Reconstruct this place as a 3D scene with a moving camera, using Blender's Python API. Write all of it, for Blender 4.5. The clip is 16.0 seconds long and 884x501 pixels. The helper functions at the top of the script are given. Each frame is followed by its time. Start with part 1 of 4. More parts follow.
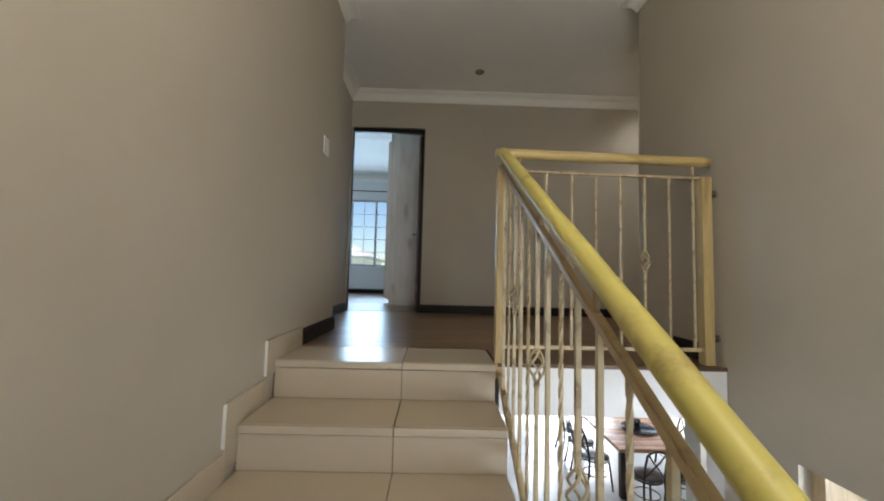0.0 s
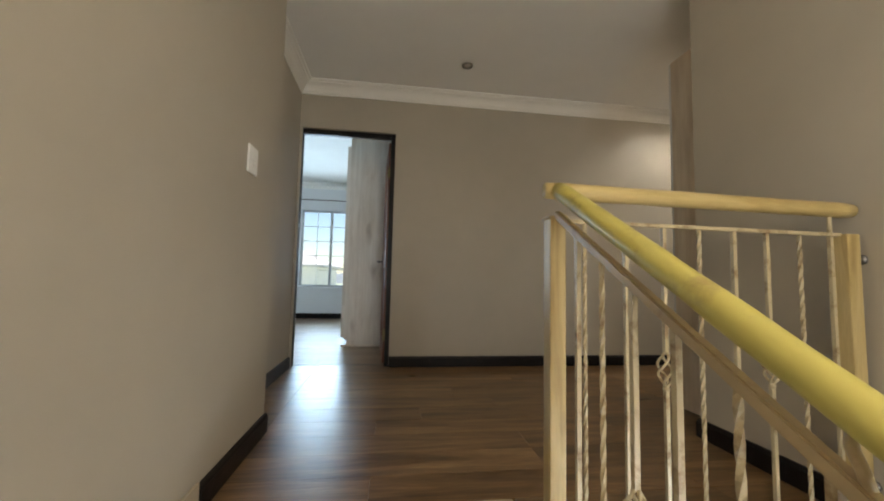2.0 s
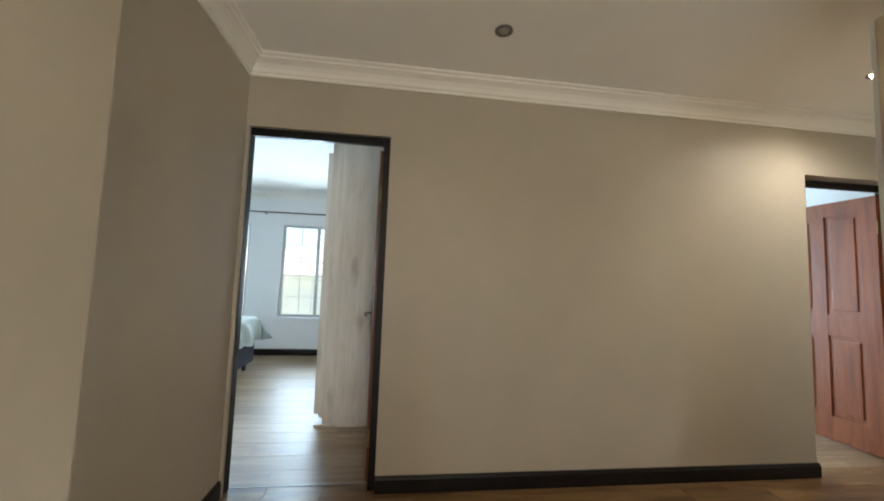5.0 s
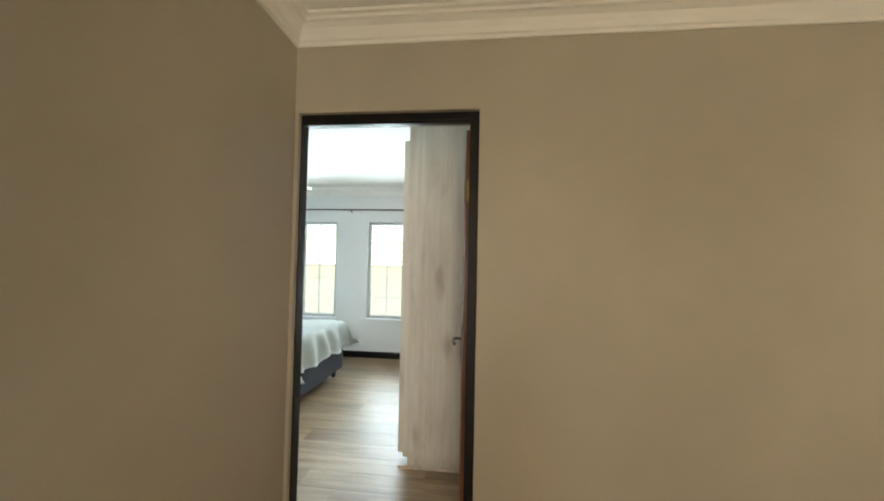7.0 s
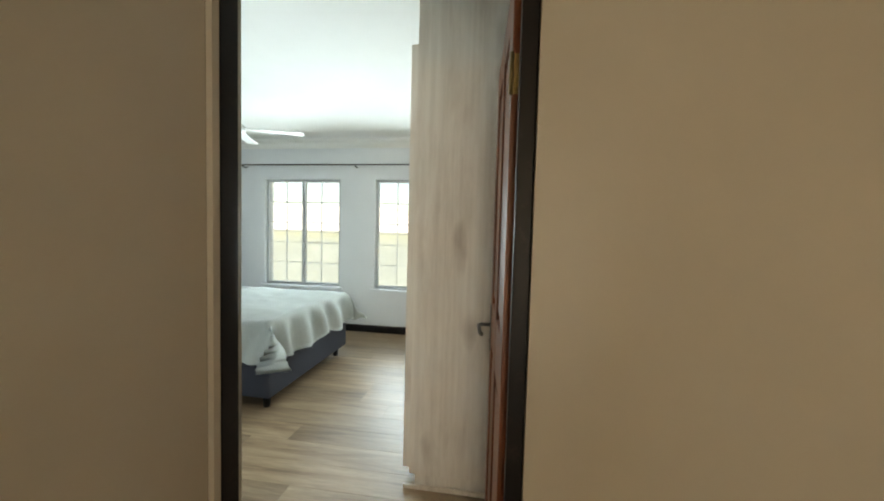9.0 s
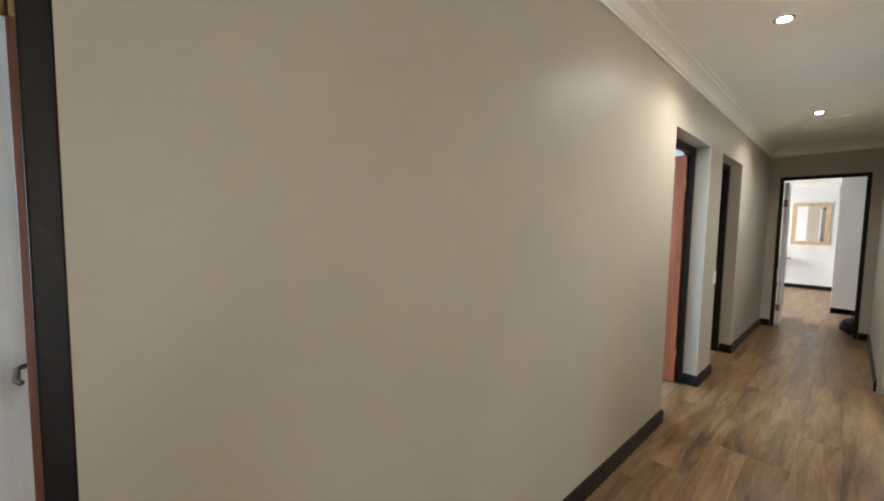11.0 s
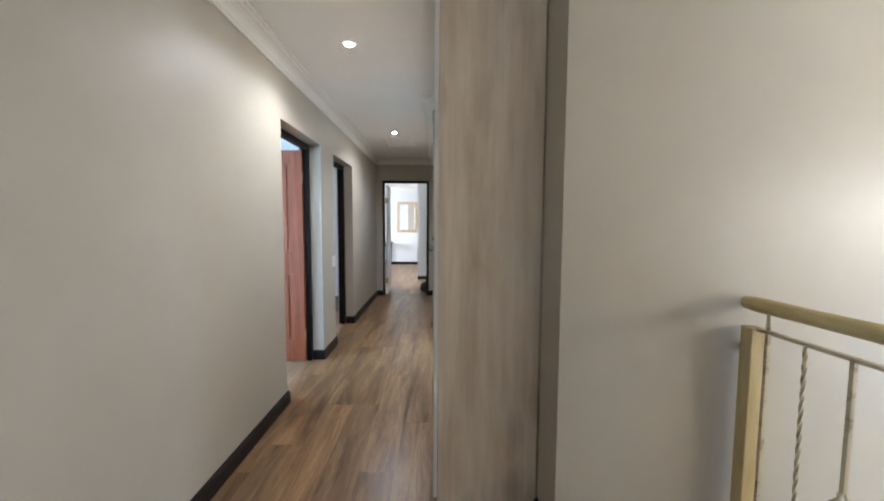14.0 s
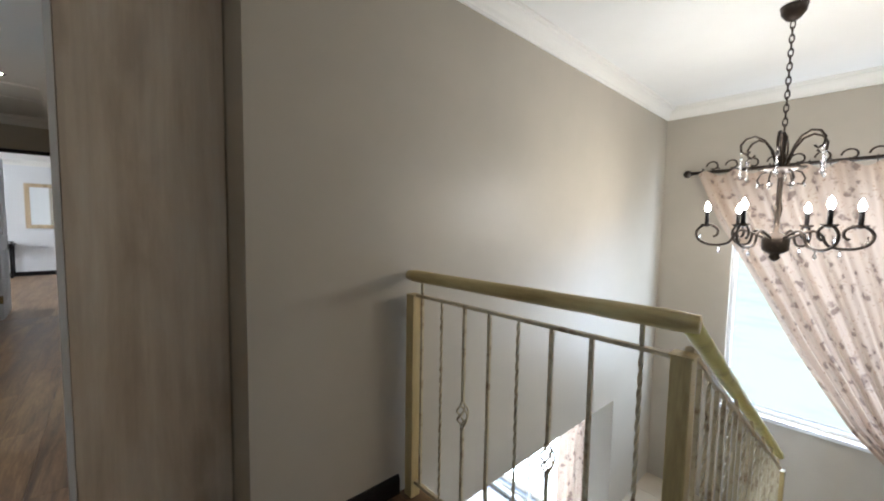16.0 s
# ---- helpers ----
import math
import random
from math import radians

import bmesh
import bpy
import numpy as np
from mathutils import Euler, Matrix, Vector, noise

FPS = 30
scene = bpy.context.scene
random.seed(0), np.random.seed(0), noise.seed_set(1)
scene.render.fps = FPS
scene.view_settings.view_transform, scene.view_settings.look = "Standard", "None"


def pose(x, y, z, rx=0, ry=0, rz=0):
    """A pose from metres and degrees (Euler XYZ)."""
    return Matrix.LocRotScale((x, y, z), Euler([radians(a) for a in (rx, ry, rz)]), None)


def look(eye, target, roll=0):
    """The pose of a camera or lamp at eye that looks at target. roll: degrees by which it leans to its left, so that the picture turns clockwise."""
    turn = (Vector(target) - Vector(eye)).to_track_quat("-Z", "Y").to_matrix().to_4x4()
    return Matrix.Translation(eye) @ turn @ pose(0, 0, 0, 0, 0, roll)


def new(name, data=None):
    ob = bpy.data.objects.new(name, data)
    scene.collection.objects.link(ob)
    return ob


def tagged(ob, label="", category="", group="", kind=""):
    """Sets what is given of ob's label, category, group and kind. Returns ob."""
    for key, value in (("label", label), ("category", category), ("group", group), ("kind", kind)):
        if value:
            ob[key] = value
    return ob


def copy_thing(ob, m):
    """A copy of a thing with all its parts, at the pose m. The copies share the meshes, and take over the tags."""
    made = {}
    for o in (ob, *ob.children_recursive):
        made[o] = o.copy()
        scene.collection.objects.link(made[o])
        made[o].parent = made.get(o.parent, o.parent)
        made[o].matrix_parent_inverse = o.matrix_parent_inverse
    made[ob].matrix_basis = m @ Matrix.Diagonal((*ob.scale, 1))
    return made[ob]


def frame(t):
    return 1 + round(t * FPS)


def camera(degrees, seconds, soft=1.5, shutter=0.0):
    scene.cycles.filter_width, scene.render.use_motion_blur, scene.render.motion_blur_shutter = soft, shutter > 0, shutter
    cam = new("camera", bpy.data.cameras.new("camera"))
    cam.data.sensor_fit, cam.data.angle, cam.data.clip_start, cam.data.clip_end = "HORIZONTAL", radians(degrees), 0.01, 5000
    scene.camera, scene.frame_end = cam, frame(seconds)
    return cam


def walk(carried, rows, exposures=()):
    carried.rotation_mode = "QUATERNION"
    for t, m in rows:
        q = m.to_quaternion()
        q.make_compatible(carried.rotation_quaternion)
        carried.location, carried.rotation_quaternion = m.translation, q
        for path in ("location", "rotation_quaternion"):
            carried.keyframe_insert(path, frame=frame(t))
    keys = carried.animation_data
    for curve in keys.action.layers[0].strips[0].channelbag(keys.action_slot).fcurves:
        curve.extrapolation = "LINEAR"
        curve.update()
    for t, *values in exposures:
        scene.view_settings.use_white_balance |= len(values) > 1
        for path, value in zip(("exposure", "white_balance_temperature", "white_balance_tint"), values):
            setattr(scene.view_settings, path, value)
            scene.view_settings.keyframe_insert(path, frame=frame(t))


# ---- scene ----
cam = camera(99.9, 16.0, soft=2.0)
PATH = [
    (0, (0.76, -1.891, 0.42), (0.794, 0.105, 0.554), 1.5),
    (0.5, (0.693, -1.638, 0.467), (0.895, 0.348, 0.595), 1.4),
    (1, (0.646, -1.413, 0.591), (0.88, 0.569, 0.727), 1.4),
    (1.5, (0.596, -1.248, 0.717), (0.842, 0.732, 0.859), 1.4),
    (2, (0.609, -1.073, 0.785), (0.872, 0.904, 0.933), 1.3),
    (2.5, (0.643, -0.873, 0.9), (0.907, 1.104, 1.051), 1.4),
    (3, (0.62, -0.666, 0.985), (0.887, 1.31, 1.143), 1.4),
    (3.5, (0.661, -0.498, 1.058), (0.924, 1.478, 1.219), 1.5),
    (4, (0.666, -0.301, 1.144), (0.945, 1.673, 1.305), 1.4),
    (4.2, (0.671, -0.238, 1.148), (0.943, 1.737, 1.311), 1.6),
    (6.3, (0.637, 0.42, 1.431), (0.804, 2.41, 1.547), 1.6),
    (6.5, (0.637, 0.479, 1.442), (0.705, 2.475, 1.547), 1.3),
    (7, (0.631, 0.668, 1.423), (0.409, 2.655, 1.486), 1.2),
    (7.5, (0.604, 0.885, 1.431), (0.099, 2.821, 1.433), 1.2),
    (8, (0.541, 1.116, 1.425), (-0.124, 3.001, 1.355), 1.4),
    (8.2, (0.527, 1.233, 1.391), (-0.156, 3.11, 1.304), 1.4),
    (10.3, (0.584, 1.434, 1.34), (1.495, 3.21, 1.208), 1.6),
    (10.5, (0.611, 1.417, 1.343), (1.646, 3.123, 1.21), 1.4),
    (11, (0.653, 1.422, 1.377), (1.993, 2.9, 1.238), 0.9),
    (11.5, (0.695, 1.404, 1.364), (2.266, 2.635, 1.231), 0.8),
    (12, (0.723, 1.388, 1.368), (2.463, 2.363, 1.232), 0.6),
    (12.5, (0.754, 1.36, 1.36), (2.606, 2.1, 1.223), 0.6),
    (13, (0.782, 1.322, 1.353), (2.713, 1.821, 1.214), 0.5),
    (13.5, (0.807, 1.262, 1.338), (2.786, 1.512, 1.197), 0.3),
    (14, (0.849, 1.164, 1.335), (2.844, 1.133, 1.19), 0.3),
    (14.5, (0.891, 1.098, 1.328), (2.858, 0.769, 1.178), 0.3),
    (15, (0.877, 1.096, 1.317), (2.755, 0.423, 1.165), 0.6),
    (15.5, (0.856, 1.079, 1.295), (2.558, 0.039, 1.152), 1.0),
    (16, (0.814, 1.043, 1.288), (2.303, -0.285, 1.147), 1.0),
]
EXPOSURES = [(0, 1.5, 6400, 10), (1.5, 1.73, 6800, 10), (3.5, 2.27, 7000, 10), (6.5, 2.38, 7400, 10), (7, 2.49, 8350, 10), (7.5, 2.43, 8600, 10), (8.2, 2.34, 8700, 10),
             (10.3, 2.28, 8000, 10), (11, 2.75, 6300, 10), (11.5, 2.88, 5850, 10), (12, 2.92, 5500, 10), (13.5, 3.05, 5480, 10), (14.5, 2.7, 5550, 10), (15.5, 2.28, 5550, 10), (16, 1.92, 5650, 10)]
walk(cam, [(t, look(eye, aim, roll)) for t, eye, aim, roll in PATH], EXPOSURES)


# ---- world, sun, large lights ----
world = bpy.data.worlds.new("world")
scene.world = world
world.use_nodes = True
wn = world.node_tree.nodes
sky = wn.new("ShaderNodeTexSky")
sky.sky_type = "NISHITA"
sky.sun_disc = False
sky.dust_density, sky.ozone_density = 0.2, 2.5
sky.sun_elevation = radians(61)
sky.sun_rotation = radians(267)
wn["Background"].inputs[1].default_value = 0.055
world.node_tree.links.new(sky.outputs[0], wn["Background"].inputs[0])
sun = new("sun", bpy.data.lights.new("sun", "SUN"))
sun.data.energy, sun.data.angle, sun.data.color = 2.2, radians(0.5), (1.0, 0.95, 0.87)
sun.matrix_world = look((0, 0, 20), (11.0, 0.6, 0.0))


def window_light(name, x, y, z, w, h, rx, rz, watts, colour=(0.86, 0.93, 1.0), spread=180):
    """Sky light that enters at a window: an area lamp in its opening, which shines along its -z."""
    lamp = new(name, bpy.data.lights.new(name, "AREA"))
    lamp.data.shape, lamp.data.size, lamp.data.size_y = "RECTANGLE", w, h
    lamp.data.energy, lamp.data.color = watts, colour
    lamp.data.spread = radians(spread)
    lamp.matrix_world = pose(x, y, z, rx, 0, rz)
    return lamp


NORTH = (0.53, 0.76, 1.0)
# south openings shine to +y (rx 90 turns -z to +y), north ones to -y (rx -90)
window_light("skylight_stair", 0.97, -3.36, 0.66, 1.2, 2.0, 90, 0, 25, (0.78, 0.89, 1.0))
window_light("skylight_bedroom", -0.54, 6.07, 1.28, 1.0, 1.38, -90, 0, 10.5, NORTH, 120)
window_light("skylight_bedroom", -2.10, 6.07, 1.28, 1.0, 1.38, -90, 0, 10.5, NORTH, 120)
window_light("skylight_study", 2.42, 6.07, 1.3, 0.95, 1.4, -90, 0, 45, NORTH)
window_light("skylight_study", 6.2, 6.07, 1.3, 1.2, 1.4, -90, 0, 6, (0.9, 0.95, 1.0))
window_light("skylight_far_room", 10.3, 6.07, 1.3, 2.0, 1.6, -90, 0, 46, (1.0, 0.97, 0.92))
window_light("skylight_dining", 4.4, 8.1, -1.5, 2.2, 2.2, -90, 0, 85)
window_light("skylight_lounge", 3.75, -3.38, -1.6, 1.6, 1.9, 90, 0, 40)


# ---- materials ----
def mat(name, colour, rough=0.6, metal=0.0, spec=0.5):
    m = bpy.data.materials.new(name)
    m.use_nodes = True
    b = m.node_tree.nodes["Principled BSDF"]
    b.inputs["Base Color"].default_value = (*colour, 1)
    b.inputs["Roughness"].default_value = rough
    b.inputs["Metallic"].default_value = metal
    b.inputs["Specular IOR Level"].default_value = spec
    return m


def node(m, kind, **inputs):
    n = m.node_tree.nodes.new(kind)
    for k, v in inputs.items():
        n.inputs[k.replace("_", " ")].default_value = v
    return n


def wire(m, a, b):
    m.node_tree.links.new(a, b)


def ramp(m, source, stops):
    r = m.node_tree.nodes.new("ShaderNodeValToRGB")
    el = r.color_ramp.elements
    while len(el) < len(stops):
        el.new(0.5)
    for e, (p, c) in zip(el, stops):
        e.position, e.color = p, (*c, 1)
    wire(m, source, r.inputs[0])
    return r.outputs[0]


def place(m, scale=(1, 1, 1), turn=0):
    """World position, scaled."""
    geo = m.node_tree.nodes.new("ShaderNodeNewGeometry")
    mp = m.node_tree.nodes.new("ShaderNodeMapping")
    mp.inputs["Scale"].default_value = scale
    mp.inputs["Rotation"].default_value = (0, 0, radians(turn))
    wire(m, geo.outputs["Position"], mp.inputs[0])
    return mp.outputs[0]


def bump(m, height, strength=0.2, distance=0.002):
    b = node(m, "ShaderNodeBump", Strength=strength, Distance=distance)
    wire(m, height, b.inputs["Height"])
    wire(m, b.outputs[0], m.node_tree.nodes["Principled BSDF"].inputs["Normal"])


def tint(c, f):
    return tuple(min(1.0, v * f) for v in c)


def paint(name, colour, rough=0.5, mottled=0.06, spec=0.4, sheen=0.07):
    """Rolled wall paint: orange-peel relief, faint clouds of dirt and uneven sheen."""
    m = mat(name, colour, rough, spec=spec)
    b = m.node_tree.nodes["Principled BSDF"]
    pos = place(m)
    big = node(m, "ShaderNodeTexNoise", Scale=1.3, Detail=4.0, Roughness=0.6)
    fine = node(m, "ShaderNodeTexNoise", Scale=160.0, Detail=3.0)
    for n in (big, fine):
        wire(m, pos, n.inputs["Vector"])
    wire(m, ramp(m, big.outputs[0], [(0.3, tint(colour, 1 - mottled)), (0.7, tint(colour, 1 + mottled))]), b.inputs["Base Color"])
    mr = node(m, "ShaderNodeMapRange")
    mr.inputs["To Min"].default_value, mr.inputs["To Max"].default_value = rough - sheen, rough + sheen
    wire(m, big.outputs[0], mr.inputs[0])
    wire(m, mr.outputs[0], b.inputs["Roughness"])
    bump(m, fine.outputs[0], 0.12, 0.001)
    return m


def wood(name, dark, mid, light, along="x", rough=0.4, grain=9.0, knots=True, per_piece=True, spec=0.5, fine=0.5, long=0.09, soft=0.22):
    """Grain drawn out along one axis, with knots and, piece by piece, a shift of tone."""
    m = mat(name, mid, rough, spec=spec)
    b = m.node_tree.nodes["Principled BSDF"]
    across = 1.0
    scale = {"x": (long, across, across), "y": (across, long, across), "z": (across, across, long)}[along]
    pos = place(m, scale)
    vec = pos
    info = m.node_tree.nodes.new("ShaderNodeObjectInfo")
    if per_piece:
        mul = m.node_tree.nodes.new("ShaderNodeVectorMath")
        mul.operation = "SCALE"
        mul.inputs[0].default_value = (7.0, 13.0, 5.0)
        wire(m, info.outputs["Random"], mul.inputs["Scale"])
        add = m.node_tree.nodes.new("ShaderNodeVectorMath")
        wire(m, pos, add.inputs[0])
        wire(m, mul.outputs[0], add.inputs[1])
        vec = add.outputs[0]
    n1 = node(m, "ShaderNodeTexNoise", Scale=grain, Detail=6.0, Roughness=0.62, Distortion=0.9)
    n2 = node(m, "ShaderNodeTexNoise", Scale=grain * 9, Detail=4.0, Roughness=0.7)
    wire(m, vec, n1.inputs["Vector"])
    wire(m, vec, n2.inputs["Vector"])
    col = ramp(m, n1.outputs[0], [(0.5 - soft, dark), (0.5, mid), (0.5 + soft, light)])
    mix = m.node_tree.nodes.new("ShaderNodeMix")
    mix.data_type, mix.blend_type = "RGBA", "MULTIPLY"
    mix.inputs["Factor"].default_value = fine
    wire(m, col, mix.inputs["A"])
    wire(m, ramp(m, n2.outputs[0], [(0.35, (0.6, 0.6, 0.6)), (0.65, (1, 1, 1))]), mix.inputs["B"])
    out = mix.outputs["Result"]
    if knots:
        n3 = node(m, "ShaderNodeTexNoise", Scale=grain * 0.55, Detail=2.0, Distortion=1.6)
        wire(m, vec, n3.inputs["Vector"])
        k = m.node_tree.nodes.new("ShaderNodeMix")
        k.data_type, k.blend_type = "RGBA", "MULTIPLY"
        k.inputs["Factor"].default_value = 0.42
        wire(m, out, k.inputs["A"])
        wire(m, ramp(m, n3.outputs[0], [(0.25, (0.30, 0.24, 0.19)), (0.33, (1, 1, 1))]), k.inputs["B"])
        out = k.outputs["Result"]
    if per_piece:
        t = m.node_tree.nodes.new("ShaderNodeHueSaturation")
        mr = node(m, "ShaderNodeMapRange")
        mr.inputs["To Min"].default_value, mr.inputs["To Max"].default_value = 0.80, 1.18
        wire(m, info.outputs["Random"], mr.inputs[0])
        wire(m, mr.outputs[0], t.inputs["Value"])
        wire(m, out, t.inputs["Color"])
        out = t.outputs[0]
    wire(m, out, b.inputs["Base Color"])
    mr = node(m, "ShaderNodeMapRange")
    mr.inputs["To Min"].default_value, mr.inputs["To Max"].default_value = rough - 0.08, rough + 0.12
    wire(m, n1.outputs[0], mr.inputs[0])
    wire(m, mr.outputs[0], b.inputs["Roughness"])
    bump(m, n2.outputs[0], 0.15, 0.0008)
    return m


def board(name, dark, mid, light, rough=0.4, knot=0.42):
    """Printed oak board: broad soft blotches, upright streaks and scattered dark knots."""
    m = mat(name, mid, rough)
    b = m.node_tree.nodes["Principled BSDF"]
    blot = node(m, "ShaderNodeTexNoise", Scale=6.5, Detail=6.0, Roughness=0.66, Distortion=0.25)
    wire(m, place(m, (1, 1, 0.17)), blot.inputs["Vector"])
    streak = node(m, "ShaderNodeTexNoise", Scale=34.0, Detail=5.0, Roughness=0.6)
    wire(m, place(m, (1, 1, 0.035)), streak.inputs["Vector"])
    col = ramp(m, blot.outputs[0], [(0.32, dark), (0.5, mid), (0.64, light)])
    spots = node(m, "ShaderNodeTexVoronoi", Scale=5.5)
    wob = node(m, "ShaderNodeTexNoise", Scale=9.0, Detail=3.0)
    pos = place(m, (1, 1, 0.42))
    wire(m, pos, wob.inputs["Vector"])
    add = m.node_tree.nodes.new("ShaderNodeMix")
    add.data_type = "VECTOR"
    add.inputs["Factor"].default_value = 0.10
    wire(m, pos, add.inputs[4])
    wire(m, wob.outputs["Color"], add.inputs[5])
    wire(m, add.outputs[1], spots.inputs["Vector"])
    for src, amount in ((ramp(m, streak.outputs[0], [(0.36, (0.66, 0.62, 0.58)), (0.60, (1, 1, 1))]), 0.28),
                        (ramp(m, spots.outputs["Distance"], [(0.10, (0.40, 0.32, 0.26)), (0.31, (1, 1, 1))]), knot)):
        k = m.node_tree.nodes.new("ShaderNodeMix")
        k.data_type, k.blend_type = "RGBA", "MULTIPLY"
        k.inputs["Factor"].default_value = amount
        wire(m, col, k.inputs["A"])
        wire(m, src, k.inputs["B"])
        col = k.outputs["Result"]
    wire(m, col, b.inputs["Base Color"])
    mr = node(m, "ShaderNodeMapRange")
    mr.inputs["To Min"].default_value, mr.inputs["To Max"].default_value = rough - 0.06, rough + 0.12
    wire(m, blot.outputs[0], mr.inputs[0])
    wire(m, mr.outputs[0], b.inputs["Roughness"])
    bump(m, streak.outputs[0], 0.12, 0.0006)
    return m


def worn(name, base, patch, rough=0.4, scale=14.0, amount=0.55, metal=0.0, detail=5.0):
    """One colour that shows through another in patches, at two scales."""
    m = mat(name, base, rough, metal)
    b = m.node_tree.nodes["Principled BSDF"]
    pos = place(m)
    a = node(m, "ShaderNodeTexNoise", Scale=scale, Detail=detail, Roughness=0.65)
    f = node(m, "ShaderNodeTexNoise", Scale=scale * 9, Detail=2.0)
    for n in (a, f):
        wire(m, pos, n.inputs["Vector"])
    wire(m, ramp(m, a.outputs[0], [(amount, base), (amount + 0.16, patch)]), b.inputs["Base Color"])
    mr = node(m, "ShaderNodeMapRange")
    mr.inputs["To Min"].default_value, mr.inputs["To Max"].default_value = max(0.05, rough - 0.12), rough + 0.15
    wire(m, a.outputs[0], mr.inputs[0])
    wire(m, mr.outputs[0], b.inputs["Roughness"])
    bump(m, f.outputs[0], 0.15, 0.0008)
    return m


TAUPE = paint("taupe_wall_paint", (0.440, 0.398, 0.328), 0.43)
WHITE_WALL = paint("white_wall_paint", (0.74, 0.745, 0.75), 0.55, 0.03)
CEILING = paint("ceiling_paint", (0.88, 0.87, 0.84), 0.7, 0.03)
CORNICE = paint("cornice_paint", (0.84, 0.82, 0.77), 0.5, 0.03)
EBONY = worn("dark_stained_timber", (0.009, 0.007, 0.007), (0.022, 0.017, 0.015), 0.40, 22.0)
EBONY.node_tree.nodes["Principled BSDF"].inputs["Specular IOR Level"].default_value = 0.22
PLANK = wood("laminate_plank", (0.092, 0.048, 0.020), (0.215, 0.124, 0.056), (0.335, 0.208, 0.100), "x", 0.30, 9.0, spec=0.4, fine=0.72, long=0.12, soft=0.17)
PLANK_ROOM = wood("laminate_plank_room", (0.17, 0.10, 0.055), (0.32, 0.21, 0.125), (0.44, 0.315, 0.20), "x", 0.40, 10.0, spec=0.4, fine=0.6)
OAK_BOARD = board("washed_oak_board", (0.655, 0.545, 0.425), (0.78, 0.68, 0.56), (0.85, 0.77, 0.66), 0.46, 0.3)
OAK_PALE = board("pale_oak_board", (0.68, 0.59, 0.50), (0.81, 0.735, 0.65), (0.86, 0.80, 0.725), 0.42, 0.5)
MERANTI = wood("red_varnished_timber", (0.13, 0.030, 0.009), (0.235, 0.060, 0.017), (0.30, 0.088, 0.028), "z", 0.42, 12.0, False, False)
TILE = paint("cream_ceramic_tile", (0.50, 0.43, 0.33), 0.26, 0.015, 0.5, 0.01)
BAR_TAN = worn("tan_enamel", (0.42, 0.32, 0.18), (0.30, 0.21, 0.11), 0.4, 18.0, 0.55)
EDGE_BROWN = worn("dark_brown_edge", (0.10, 0.06, 0.035), (0.15, 0.09, 0.05), 0.5, 20.0, 0.5)
GROUT = mat("grey_grout", (0.16, 0.135, 0.11), 0.9)
YELLOW = worn("aged_yellow_enamel", (0.54, 0.475, 0.125), (0.36, 0.28, 0.09), 0.38, 11.0, 0.55)
RAIL_WOOD = wood("yellowed_varnished_pine", (0.32, 0.21, 0.07), (0.54, 0.41, 0.17), (0.64, 0.51, 0.25), "x", 0.4, 16.0, True, False, fine=0.3)
POST_WOOD = wood("yellowed_varnished_pine_post", (0.32, 0.21, 0.07), (0.52, 0.39, 0.17), (0.62, 0.49, 0.25), "z", 0.4, 16.0, True, False, fine=0.3)
CREAM_METAL = worn("cream_enamel_with_rust", (0.48, 0.40, 0.25), (0.24, 0.155, 0.075), 0.4, 20.0, 0.52)
FLOOR_LOW = worn("pale_floor_tile", (0.55, 0.55, 0.55), (0.62, 0.62, 0.61), 0.12, 3.0, 0.5)
BRASS = worn("aged_brass", (0.30, 0.22, 0.10), (0.18, 0.13, 0.07), 0.42, 60.0, 0.55, 1.0)
STEEL = worn("dull_steel", (0.22, 0.21, 0.20), (0.12, 0.11, 0.10), 0.38, 60.0, 0.55, 1.0)
PLASTIC = mat("white_plastic", (0.78, 0.77, 0.74), 0.35)
WHITE_FRAME = mat("white_window_frame", (0.75, 0.76, 0.77), 0.4)
GREY_FRAME = mat("grey_window_frame", (0.42, 0.43, 0.44), 0.45)


# ---- mesh helpers ----
def mesh_of(name, bm, m, smooth=False):
    me = bpy.data.meshes.new(name)
    bmesh.ops.recalc_face_normals(bm, faces=bm.faces[:])
    bm.to_mesh(me)
    bm.free()
    for f in me.polygons:
        f.use_smooth = smooth
    me.materials.append(m)
    return me


def part(name, bm, m, parent=None, label="", smooth=False):
    ob = new(name, mesh_of(name, bm, m, smooth))
    if parent is not None:
        ob.parent = parent
    if label:
        ob["label"] = label
    return ob


def box(bm, x0, y0, z0, x1, y1, z1, bevel=0.0, m=None):
    g = bmesh.ops.create_cube(bm, size=1.0)
    vs = g["verts"]
    mm = Matrix.Translation(((x0 + x1) / 2, (y0 + y1) / 2, (z0 + z1) / 2)) @ Matrix.Diagonal((abs(x1 - x0), abs(y1 - y0), abs(z1 - z0), 1))
    bmesh.ops.transform(bm, matrix=(m @ mm) if m is not None else mm, verts=vs)
    if bevel:
        es = list({e for v in vs for e in v.link_edges})
        bmesh.ops.bevel(bm, geom=es, offset=bevel, segments=2, affect="EDGES", profile=0.7)
    return bm


def boxed(*a, **k):
    return box(bmesh.new(), *a, **k)


